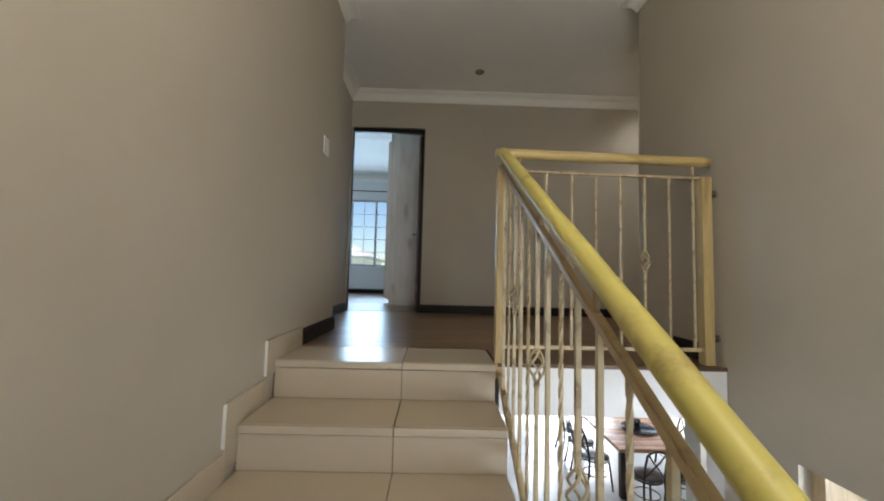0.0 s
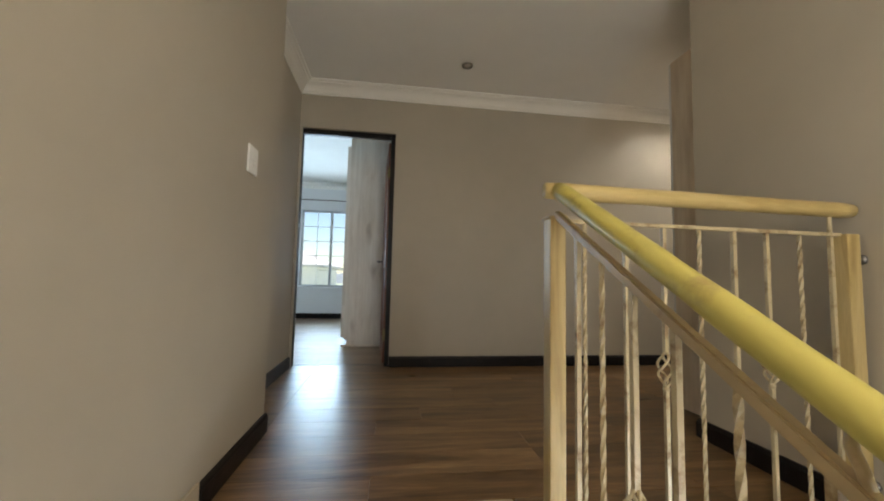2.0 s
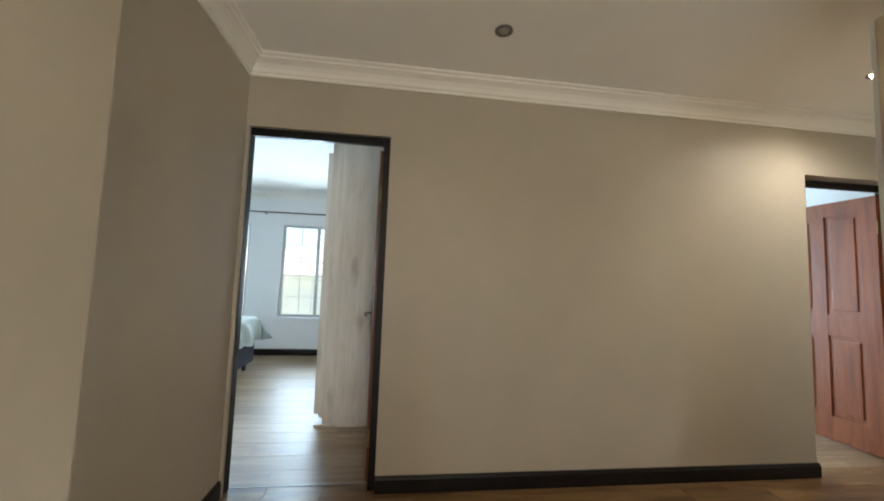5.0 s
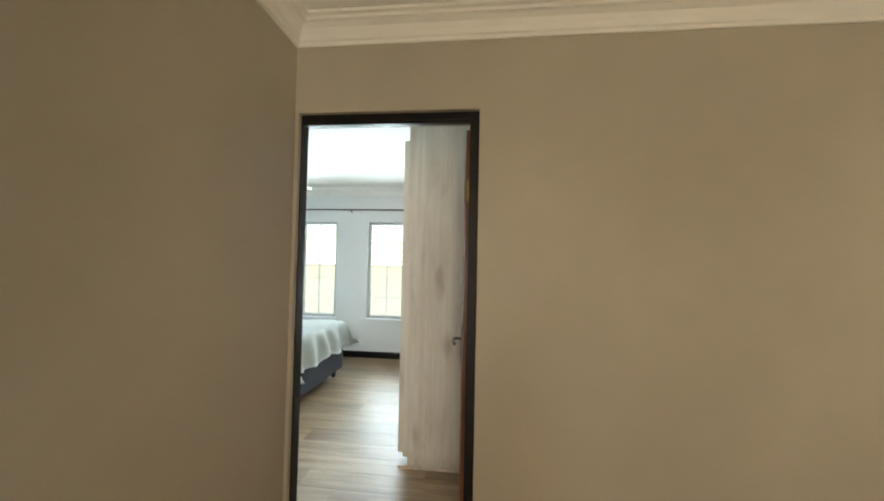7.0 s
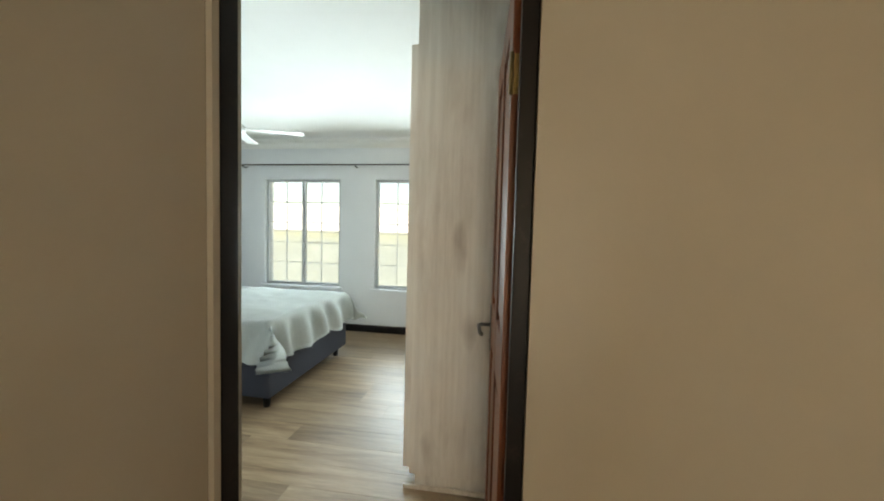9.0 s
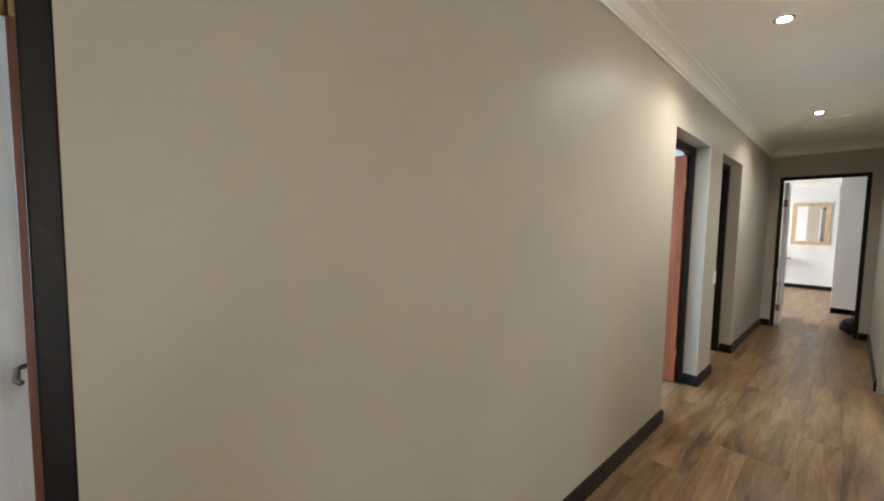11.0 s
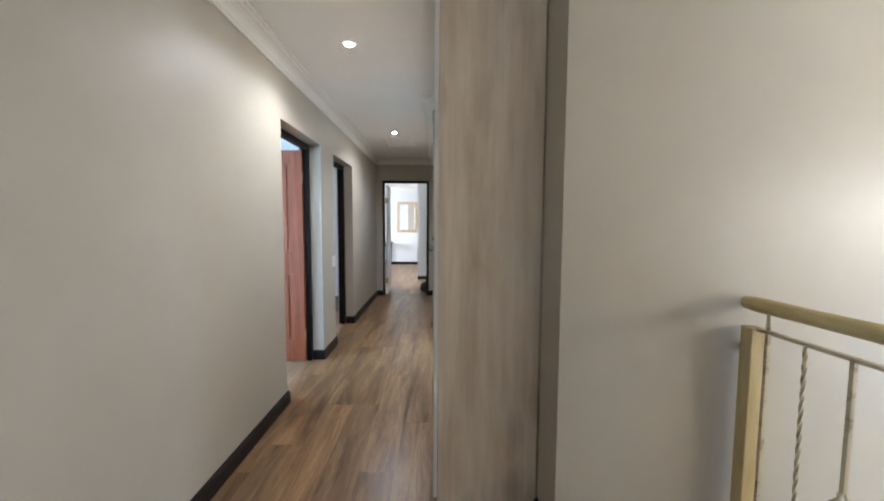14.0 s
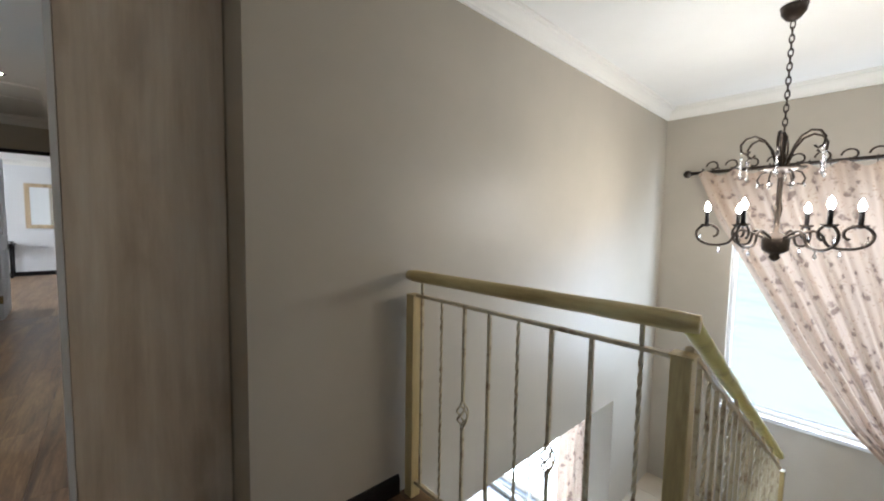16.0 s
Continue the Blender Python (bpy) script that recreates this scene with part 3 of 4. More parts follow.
part("sloping_bar", sloped_bar(0.994, 0.0125, 0.010, -0.050, bottom_y + 0.01), BAR_TAN, rail)
for k in range(5):
    y = -0.75 - 0.40 * k
    za, zb = slope_z(y, 1.004), 1.073 + 0.569 * (y - RAIL_Y) - 0.024
    part("handrail_support", tube(bmesh.new(), [(RAIL_X, y, za), (RAIL_X, y + 0.004, za + 0.3 * (zb - za)), (RAIL_X + 0.004, y + 0.016, za + 0.7 * (zb - za)), (RAIL_X + 0.008, y + 0.018, zb + 0.010)], 0.0065, 8), BAR_TAN, rail, "", True)
part("sloping_bottom_bar", sloped_bar(-0.018, 0.016, 0.012, -0.050, bottom_y + 0.01), CREAM_METAL, rail)
for z in (0.880, 0.135):
    b = part("wall_bracket", tube(bmesh.new(), [(2.176, 0.0, z), (RX - 0.004, 0.0, z)], 0.008, 10), STEEL, rail, "steel fixing bolt", True)
    part("flange", tube(bmesh.new(), [(RX - 0.010, 0.0, z), (RX - 0.001, 0.0, z)], 0.018, 14), STEEL, b, "", True)
for x in (1.186, 2.098):
    part("stub", tube(bmesh.new(), [(x, landing_y(x), 0.968), (x, landing_y(x), 1.045)], 0.007, 8), CREAM_METAL, rail, "", True)


def bar(x, y, z0, z1, style, middle=0.565):
    """One baluster: plain, twisted, or broken by a wrought basket."""
    zm = z0 + (z1 - z0) * middle
    if style == "twisted":
        n = 64
        ob = part("baluster", tube(bmesh.new(), [(x, y, z0 + (z1 - z0) * i / n) for i in range(n + 1)], 0.0047, square=True, twist=0.48), CREAM_METAL, rail, "twisted square bar")
    elif style == "basket":
        bm = tube(bmesh.new(), [(x, y, z0), (x, y, zm - 0.050)], 0.0060, square=True)
        tube(bm, [(x, y, zm + 0.050), (x, y, z1)], 0.0060, square=True)
        ob = part("baluster", bm, CREAM_METAL, rail, "square bar with a wrought basket")
        bk = bmesh.new()
        for j in range(4):
            pts = []
            for i in range(15):
                s = i / 14
                a = j * math.pi / 2 + s * 3.6
                r = 0.004 + 0.021 * math.sin(math.pi * s)
                pts.append((x + r * math.cos(a), y + r * math.sin(a), zm - 0.052 + 0.104 * s))
            tube(bk, pts, 0.0040, 6)
        part("basket", bk, CREAM_METAL, ob, "open wrought basket", True)
        part("collar", lathe(bmesh.new(), [(0.006, -0.068), (0.010, -0.064), (0.010, -0.054), (0.006, -0.050)], 10, (x, y, zm)), CREAM_METAL, ob, "", True)
    else:
        ob = part("baluster", tube(bmesh.new(), [(x, y, z0), (x, y, z1)], 0.0060, square=True), CREAM_METAL, rail, "plain square bar")
    return ob


for x, style in ((1.186, "twisted"), (1.322, "plain"), (1.454, "basket"), (1.583, "twisted"), (1.711, "plain"), (1.838, "basket"), (1.970, "twisted"), (2.098, "plain")):
    bar(x, landing_y(x), 0.080, 0.962, style, 0.50)
styles = ["plain", "twisted", "basket"]
for k in range(22):
    y = -0.168 - 0.1105 * k
    if y > bottom_y + 0.04:
        bar(RAIL_X, y, slope_z(y, -0.012), slope_z(y, 0.986), styles[k % 3])


# ---- doors ----
def door_frame(name, axis, a0, a1, b0, b1, head, label, lead=0.001, first=0.034, w=0.034, stops=True):
    """Dark rebated timber frame in a doorway; lead and first: where its first jamb begins and ends."""
    f = tagged(new(name), label, "door frame", kind="structure")
    for nm, u0, u1, z0, z1 in (("jamb", a0 + lead, a0 + first, 0.001, head - 0.001), ("jamb", a1 - w, a1 - 0.001, 0.001, head - 0.001), ("head", a0 + first, a1 - w, head - 0.034, head - 0.001)):
        c = boxed(u0, b0, z0, u1, b1, z1, 0.004) if axis == "x" else boxed(b0, u0, z0, b1, u1, z1, 0.004)
        part(nm, c, EBONY, f)
        if not stops and nm == "jamb":
            continue
        s0, s1 = (u0, u1) if nm == "head" else ((u1, u1 + 0.010) if u0 < (a0 + a1) / 2 else (u0 - 0.010, u0))
        t0, t1 = (z0 - 0.013, z0) if nm == "head" else (z0, z1 - 0.034)
        m0, m1 = b0 + 0.004, (b0 + b1) / 2 - 0.004
        part("stop", boxed(s0, m0, t0, s1, m1, t1, 0.002) if axis == "x" else boxed(m0, s0, t0, m1, s1, t1, 0.002), EBONY, f)
    return f


tagged(part("wall_nib", boxed(REC + 0.0005, NY, 0.001, REC + 0.019, NY + 0.0255, HEAD - 0.001, 0.002), TAUPE), "narrow taupe plaster nib beside the bedroom door frame", "wall", kind="structure")

door_frame("door_frame_1", "x", D1[0], D1[1], NY + 0.026, NY + 0.095, HEAD, "near-black timber frame round the bedroom doorway", 0.02, 0.071, 0.042, False)
door_frame("door_frame_2", "x", D2[0], D2[1], NY + 0.105, NY + 0.185, 2.064, "near-black timber frame set back in the doorway")
door_frame("door_frame_3", "x", D3[0], D3[1], NY + 0.105, NY + 0.185, 2.064, "near-black timber frame set back in the doorway")
door_frame("door_frame_4", "y", D4[0], D4[1], EX + 0.004, EX + 0.10, 2.108, "near-black timber frame at the corridor's end")
tagged(part("threshold", boxed(D1[0] + 0.075, NY + 0.098, 0.0005, D1[1] - 0.045, NY + 0.108, 0.003), STEEL), "thin metal strip across the bedroom doorway", "threshold strip", kind="structure")


def lever(door, x, y, z, side, back):
    """Lever handle on its plate, on the face that looks to side (-1 or 1 in local y); the lever points along back."""
    p = part("handle_plate", boxed(x - 0.02, y, z - 0.11, x + 0.02, y + side * 0.005, z + 0.09, 0.002), STEEL, door, "dull metal plate")
    part("handle", tube(bmesh.new(), [(x, y + side * 0.004, z), (x, y + side * 0.045, z), (x + back * 0.02, y + side * 0.054, z), (x + back * 0.115, y + side * 0.050, z - 0.006), (x + back * 0.125, y + side * 0.040, z - 0.012)], 0.008, 8), STEEL, p, "dull metal lever", True)
    part("keyhole", tube(bmesh.new(), [(x, y + side * 0.004, z - 0.07), (x, y + side * 0.007, z - 0.07)], 0.006, 10), EBONY, p)


def panel_door(name, label, m, width, height, at, turn, back=-1):
    """A framed door with raised and fielded panels; its hinge edge lies on the local z axis and it runs along +x."""
    d = thing(name, label, "door", kind="structure", at=at, turn=turn)
    t = 0.02
    st = 0.11
    rails = ((0.0, 0.20), (0.86, 1.04), (height - 0.12, height))
    for x0, x1 in ((0.0, st), (width - st, width), (width / 2 - 0.045, width / 2 + 0.045)):
        part("stile", boxed(x0, -t, 0.0, x1, t, height, 0.003), m, d)
    for z0, z1 in rails:
        part("rail", boxed(st, -t + 0.001, z0, width - st, t - 0.001, z1, 0.003), m, d)
    for z0, z1 in ((0.20, 0.86), (1.04, height - 0.12)):
        for x0, x1 in ((st, width / 2 - 0.045), (width / 2 + 0.045, width - st)):
            bm = boxed(x0, -0.008, z0, x1, 0.008, z1)
            box(bm, x0 + 0.035, -0.016, z0 + 0.035, x1 - 0.035, 0.016, z1 - 0.035, 0.007)
            part("panel", bm, m, d)
    for s in (-1, 1):
        lever(d, width - 0.055, s * t, 0.935, s, -1)
    for z in (0.25, 1.74):
        h = part("hinge", boxed(-0.003, -0.018, z - 0.05, 0.001, 0.018, z + 0.05, 0.0008), BRASS, d, "aged brass hinge")
        part("pin", tube(bmesh.new(), [(-0.005, t + 0.001, z - 0.052), (-0.005, t + 0.001, z + 0.052)], 0.0055, 8), BRASS, h, "", True)
    return d


panel_door("door_1", "reddish brown varnished panel door standing open into the bedroom", MERANTI, 0.715, 2.02, (D1[1] - 0.040, NY + 0.100, 0.012), 93.5)
panel_door("door_2", "red varnished panel door standing open into a side room", MERANTI, 0.80, 1.99, (D2[1] - 0.058, NY + 0.152, 0.012), 91.0)
panel_door("door_3", "red varnished panel door standing open into a side room", MERANTI, 0.79, 1.99, (D3[0] + 0.058, NY + 0.152, 0.012), 89.0)
panel_door("door_4", "white painted panel door standing open at the corridor's end", WHITE_FRAME, 0.755, 2.03, (EX + 0.112, D4[1] - 0.068, 0.012), 3.0)


# ---- windows ----
def glass():
    m = bpy.data.materials.new("window_glass")
    m.use_nodes = True
    b = m.node_tree.nodes["Principled BSDF"]
    b.inputs["Base Color"].default_value = (0.96, 0.98, 0.99, 1)
    b.inputs["Roughness"].default_value = 0.0
    b.inputs["Transmission Weight"].default_value = 1.0
    b.inputs["IOR"].default_value = 1.02
    return m


GLASS = glass()


def window(name, x0, x1, z0, z1, y, out, label, cols=2, rows=0, bars=0, frame_m=GREY_FRAME, sill=True):
    """A framed window in a wall along x; out is +1 where outdoors lies to +y."""
    w = tagged(new(name), label, "window", kind="structure")
    t, d = 0.035, 0.03
    yc = y + out * 0.075
    f = part("window_frame", boxed(x0 + 0.002, yc - d, z0 + 0.002, x0 + t, yc + d, z1 - 0.002, 0.003), frame_m, w)
    part("window_frame", boxed(x1 - t, yc - d, z0 + 0.002, x1 - 0.002, yc + d, z1 - 0.002, 0.003), frame_m, w)
    part("window_frame", boxed(x0 + t, yc - d, z0 + 0.002, x1 - t, yc + d, z0 + t, 0.003), frame_m, w)
    part("window_frame", boxed(x0 + t, yc - d, z1 - t, x1 - t, yc + d, z1 - 0.002, 0.003), frame_m, w)
    step = (x1 - x0 - 2 * t) / cols
    for c in range(cols):
        a, b = x0 + t + c * step, x0 + t + (c + 1) * step
        if c:
            part("mullion", boxed(a - 0.022, yc - d + 0.002, z0 + t, a + 0.022, yc + d - 0.002, z1 - t, 0.003), frame_m, w)
        p = part("pane", boxed(a, yc - 0.002, z0 + t, b, yc + 0.002, z1 - t), GLASS, w)
        p.visible_shadow = False
        for i in range(1, bars):
            xx = a + (b - a) * i / bars
            part("glazing_bar", boxed(xx - 0.006, yc - 0.014, z0 + t, xx + 0.006, yc - 0.003, z1 - t), WHITE_FRAME, w)
        for i in range(1, rows):
            zz = z0 + t + (z1 - z0 - 2 * t) * i / rows
            part("glazing_bar", boxed(a, yc - 0.0145, zz - 0.006, b, yc - 0.0035, zz + 0.006), WHITE_FRAME, w)
    if sill:
        part("window_sill", boxed(x0 - 0.04, y - out * 0.035, z0 - 0.035, x1 + 0.04, y - out * 0.001, z0 - 0.002, 0.004), WHITE_FRAME, w)
    return w


window("window_1", *W1, *WZ, BY, 1, "grey framed bedroom window with white glazing bars", 2, 5, 2)
window("window_2", *W2, *WZ, BY, 1, "grey framed bedroom window with white glazing bars", 2, 5, 2)
window("window_3", *R2W, *WZ, BY, 1, "grey framed window of a side room", 2)
window("window_4", *R3W, *WZ, BY, 1, "grey framed window of a side room", 2)
window("window_5", *R4W, *WZ, BY, 1, "grey framed window of the far room", 2)
window("window_6", STAIR_WIN[0], STAIR_WIN[1], STAIR_WIN[2], STAIR_WIN[3], SY, -1, "large white framed window above the stairs", 1, frame_m=WHITE_FRAME)
window("window_7", LOUNGE_WIN[0], LOUNGE_WIN[1], LOUNGE_WIN[2], LOUNGE_WIN[3], SY, -1, "tall white framed window of the lounge", 2, frame_m=WHITE_FRAME)
window("window_8", 3.3, 5.5, LOW + 0.05, -0.7, 8.0, 1, "white framed glazed door of the dining room", 3, frame_m=WHITE_FRAME, sill=False)


# ---- built-in wardrobes of the corridor ----
def knob(parent, x, y, z):
    part("knob", tube(bmesh.new(), [(x, y, z), (x, y + 0.016, z), (x, y + 0.018, z), (x, y + 0.030, z), (x, y + 0.034, z)], 0.006, 12, radii=[0.006, 0.006, 0.014, 0.015, 0.009]), STEEL, parent, "dark metal knob", True)


def hall_wardrobe(x0, x1, label, first=False):
    u = thing("wardrobe", label, "wardrobe", "corridor wardrobes", at=(x0, 0, 0))
    w = x1 - x0
    part("body", boxed(0.0 if first else 0.001, RY + 0.004, 0.0, 0.018, FY - 0.022, WARD, 0.001), OAK_BOARD, u, "washed oak end panel")
    part("body", boxed(w - 0.018, RY + 0.004, 0.08, w - 0.001, FY - 0.022, WARD), OAK_BOARD, u)
    part("top", boxed(0.019, RY + 0.004, WARD - 0.018, w - 0.019, FY - 0.022, WARD - 0.0005), OAK_BOARD, u)
    part("plinth", boxed(0.020, FY - 0.06, 0.001, w - 0.020, FY - 0.042, 0.082), OAK_BOARD, u)
    mid = w / 2
    for a, b, kx in ((0.002, mid - 0.0015, mid - 0.15), (mid + 0.0015, w - 0.003, mid + 0.15)):
        dr = part("door", boxed(a, FY - 0.020, 0.086, b, FY - 0.002, WARD - 0.002, 0.0012), OAK_BOARD, u)
        part("edge_band", boxed(a - 0.0006, FY - 0.0195, 0.087, a, FY - 0.0025, WARD - 0.003), WHITE_FRAME, dr, "pale edge strip")
        knob(dr, kx, FY - 0.002, 1.18)
    return u


hall_wardrobe(PX, 3.98, "tall washed oak wardrobe built into the corridor", True)
hall_wardrobe(3.982, 5.498, "washed oak wardrobe beside the corridor wall", False)


# ---- bedroom ----
u = thing("wardrobe", "tall pale oak bedroom wardrobe beside the door", "wardrobe", at=(0.10, 3.235, 0))
part("side_panel", boxed(0.0, 0.0, 0.075, 0.62, 0.018, TOP - 0.004, 0.001), OAK_PALE, u, "pale oak side panel")
part("plinth", boxed(0.03, 0.012, 0.001, 0.60, 1.85, 0.072), OAK_PALE, u)
part("carcass", boxed(0.001, 0.02, 0.075, 0.62, 1.88, TOP - 0.005), OAK_PALE, u)
for k in range(3):
    d = part("door", boxed(-0.040, 0.022 + 0.62 * k, 0.095, -0.004, 0.638 + 0.62 * k, 2.285, 0.001), OAK_PALE, u)
    part("knob", tube(bmesh.new(), [(-0.040, 0.57 + 0.62 * k, 1.1), (-0.058, 0.57 + 0.62 * k, 1.1), (-0.070, 0.57 + 0.62 * k, 1.1)], 0.006, 10, radii=[0.006, 0.014, 0.010]), STEEL, d, "dark metal knob", True)
part("base_strip", boxed(-0.03, -0.012, 0.001, 0.62, 0.0, 0.02), OAK_BOARD, u)

NAVY = worn("dark_upholstery", (0.030, 0.032, 0.045), (0.045, 0.045, 0.06), 0.85, 90.0, 0.5)
LINEN = worn("pale_green_linen", (0.66, 0.68, 0.645), (0.70, 0.72, 0.685), 0.9, 30.0, 0.5)
BX0, BX1, BY0, BY1 = -3.12, -1.08, 3.80, 5.16
bed = thing("bed", "double bed with a dark upholstered base", "bed", at=(0, 0, 0))
part("base", boxed(BX0, BY0, 0.10, BX1, BY1, 0.34, 0.02), NAVY, bed, "dark grey upholstered base")
part("mattress", boxed(BX0 + 0.02, BY0 + 0.01, 0.342, BX1 - 0.02, BY1 - 0.01, 0.63, 0.05), WHITE_FRAME, bed, "white mattress")
for x in (BX0 + 0.1, BX1 - 0.08):
    for y in (BY0 + 0.09, BY1 - 0.09):
        part("leg", lathe(bmesh.new(), [(0.024, 0.0), (0.032, 0.10)], 12, (x, y, 0.0)), EBONY, bed, "", True)
part("headboard", boxed(BX0 - 0.10, BY0 - 0.05, 0.10, BX0 - 0.02, BY1 + 0.05, 1.15, 0.02), NAVY, bed)

bm = bmesh.new()
nx, ny, hang = 46, 52, 0.33
grid = {}
for i in range(nx + 1):
    for j in range(ny + 1):
        s = (BX0 + 0.55) + (BX1 - BX0 - 0.55 + hang) * i / nx
        t = (BY0 - hang) + (BY1 - BY0 + 2 * hang) * j / ny
        x, y, z = s, t, 0.665 + 0.022 * noise.noise((s * 3, t * 3, 1)) + 0.010 * noise.noise((s * 9, t * 9, 4))
        ox, oy = max(0, s - (BX1 - 0.02)), max(0, (BY0 + 0.02) - t, t - (BY1 - 0.02))
        sgn = -1 if t < BY0 + 0.02 else 1
        over = max(ox, oy)
        if over > 0:
            drop = over * (0.86 + 0.18 * noise.noise((s * 4, t * 4, 9)))
            ripple = 0.030 * math.sin((t if ox > oy else s) * 21 + 3 * noise.noise((s * 2, t * 2, 0))) * min(1, over / 0.15)
            z -= drop
            if ox > 0:
                x = BX1 - 0.005 + 0.16 * ox + (ripple if ox >= oy else 0.5 * ox)
            if oy > 0:
                y = (BY0 if sgn < 0 else BY1) + sgn * (0.005 + 0.16 * oy + (ripple if oy > ox else 0.5 * oy))
        grid[i, j] = bm.verts.new((x, y, max(z, 0.13)))
for i in range(nx):
    for j in range(ny):
        bm.faces.new((grid[i, j], grid[i + 1, j], grid[i + 1, j + 1], grid[i, j + 1]))
bmesh.ops.solidify(bm, geom=bm.faces[:], thickness=0.02)
tagged(part("duvet", bm, LINEN, smooth=True), "rumpled pale green duvet hanging over the bed's end", "duvet")
for y in (4.15, 4.85):
    bm = bmesh.new()
    bmesh.ops.create_uvsphere(bm, u_segments=24, v_segments=14, radius=1.0)
    for v in bm.verts:
        c = v.co
        v.co = Vector((math.copysign(abs(c.x) ** 0.6, c.x) * 0.22, math.copysign(abs(c.y) ** 0.6, c.y) * 0.31, c.z * 0.085))
    p = tagged(part("pillow", bm, LINEN, smooth=True), "plump pale pillow at the head of the bed", "pillow", "pillows on the bed")
    p.matrix_world = pose(BX0 + 0.28, y, 0.72, 0, -12, 0)

BRONZE = worn("dark_bronze", (0.055, 0.042, 0.034), (0.10, 0.075, 0.055), 0.4, 50.0, 0.55, 0.9)
rod = thing("curtain_rod", "thin dark curtain rod above the bedroom windows", "curtain rod")
part("rod", tube(bmesh.new(), [(-3.2, BY - 0.10, 2.165), (0.08, BY - 0.10, 2.165)], 0.0095, 10), BRONZE, rod, "", True)
for x in (-2.9, -1.32, -0.04):
    part("bracket", tube(bmesh.new(), [(x, BY - 0.001, 2.145), (x, BY - 0.05, 2.14), (x, BY - 0.10, 2.154)], 0.007, 8), BRONZE, rod, "", True)

fan = thing("ceiling_fan", "white ceiling fan over the bed", "ceiling fan", at=(-1.95, 4.55, 0))
part("canopy", lathe(bmesh.new(), [(0.02, 2.42), (0.06, 2.44), (0.065, TOP - 0.001)], 20), PLASTIC, fan, "", True)
part("downrod", tube(bmesh.new(), [(0, 0, 2.30), (0, 0, 2.43)], 0.012, 10), PLASTIC, fan, "", True)
part("motor", lathe(bmesh.new(), [(0.03, 2.20), (0.10, 2.22), (0.11, 2.27), (0.06, 2.31), (0.02, 2.32)], 24), PLASTIC, fan, "", True)
for k in range(4):
    bm = boxed(0.10, -0.055, 2.245, 0.62, 0.055, 2.252, 0.003)
    bmesh.ops.transform(bm, matrix=pose(0, 0, 0, 0, 0, 20 + 90 * k), verts=bm.verts[:])
    part("blade", bm, PLASTIC, fan)


# ---- small fixtures of the landing and corridor ----
sw = thing("light_switch", "white plastic double light switch on the taupe wall", "light switch", "light switches", at=(0, 0.575, 1.267))
part("plate", boxed(0.0005, -0.050, -0.058, 0.009, 0.050, 0.058, 0.004), PLASTIC, sw)
for z in (0.014, -0.014):
    part("button", boxed(0.009, -0.008, z - 0.008, 0.013, 0.008, z + 0.008, 0.002), PLASTIC, sw)


copy_thing(sw, pose(4.80, NY, 0.93, 0, 0, -90))["label"] = "small white plastic light switch between two doorways"


def emitter(name, colour, strength):
    m = bpy.data.materials.new(name)
    m.use_nodes = True
    b = m.node_tree.nodes["Principled BSDF"]
    b.inputs["Base Color"].default_value = (0.8, 0.8, 0.8, 1)
    b.inputs["Emission Color"].default_value = (*colour, 1)
    b.inputs["Emission Strength"].default_value = strength
    return m


LED = emitter("lit_led_lens", (1.0, 0.90, 0.74), 60.0)
LENS_OFF = mat("unlit_lamp_lens", (0.42, 0.40, 0.36), 0.2)


def downlight(x, y, lit):
    d = thing("downlight", "small round recessed ceiling spotlight, switched " + ("on" if lit else "off"), "spotlight", "ceiling spotlights", at=(x, y, TOP))
    part("ring", lathe(bmesh.new(), [(0.030, -0.002), (0.030, -0.006), (0.038, -0.009), (0.045, -0.006), (0.046, -0.0005), (0.030, -0.0005)], 28), STEEL, d, "dull metal ring", True)
    part("lamp", lathe(bmesh.new(), [(0.004, -0.0095), (0.020, -0.0085), (0.029, -0.0015)], 24), LED if lit else LENS_OFF, d, "lit lens" if lit else "unlit lens", True)
    if lit:
        s = new("spot_glow", bpy.data.lights.new("spot_glow", "SPOT"))
        s.data.energy, s.data.color, s.data.spot_size, s.data.spot_blend, s.data.shadow_soft_size = SPOT_W, (1.0, 0.96, 0.89), radians(150), 0.7, 0.03
        s.location = (x, y, TOP - 0.018)


SPOT_W = 9.3
downlight(1.159, 1.759, False)
downlight(3.374, 1.738, True)
downlight(5.741, 1.710, True)

hatch = thing("ceiling_hatch", "white attic hatch with a raised frame in the ceiling", "hatch", at=(6.31, 1.70, TOP))
part("hatch_frame", boxed(-0.30, -0.20, -0.016, 0.30, -0.16, -0.0005, 0.003), CEILING, hatch)
part("hatch_frame", boxed(-0.30, 0.16, -0.016, 0.30, 0.20, -0.0005, 0.003), CEILING, hatch)
part("hatch_frame", boxed(-0.30, -0.16, -0.016, -0.26, 0.16, -0.0005, 0.003), CEILING, hatch)
part("hatch_frame", boxed(0.26, -0.16, -0.016, 0.30, 0.16, -0.0005, 0.003), CEILING, hatch)
part("hatch_board", boxed(-0.256, -0.156, -0.008, 0.256, 0.156, -0.001), CEILING, hatch)


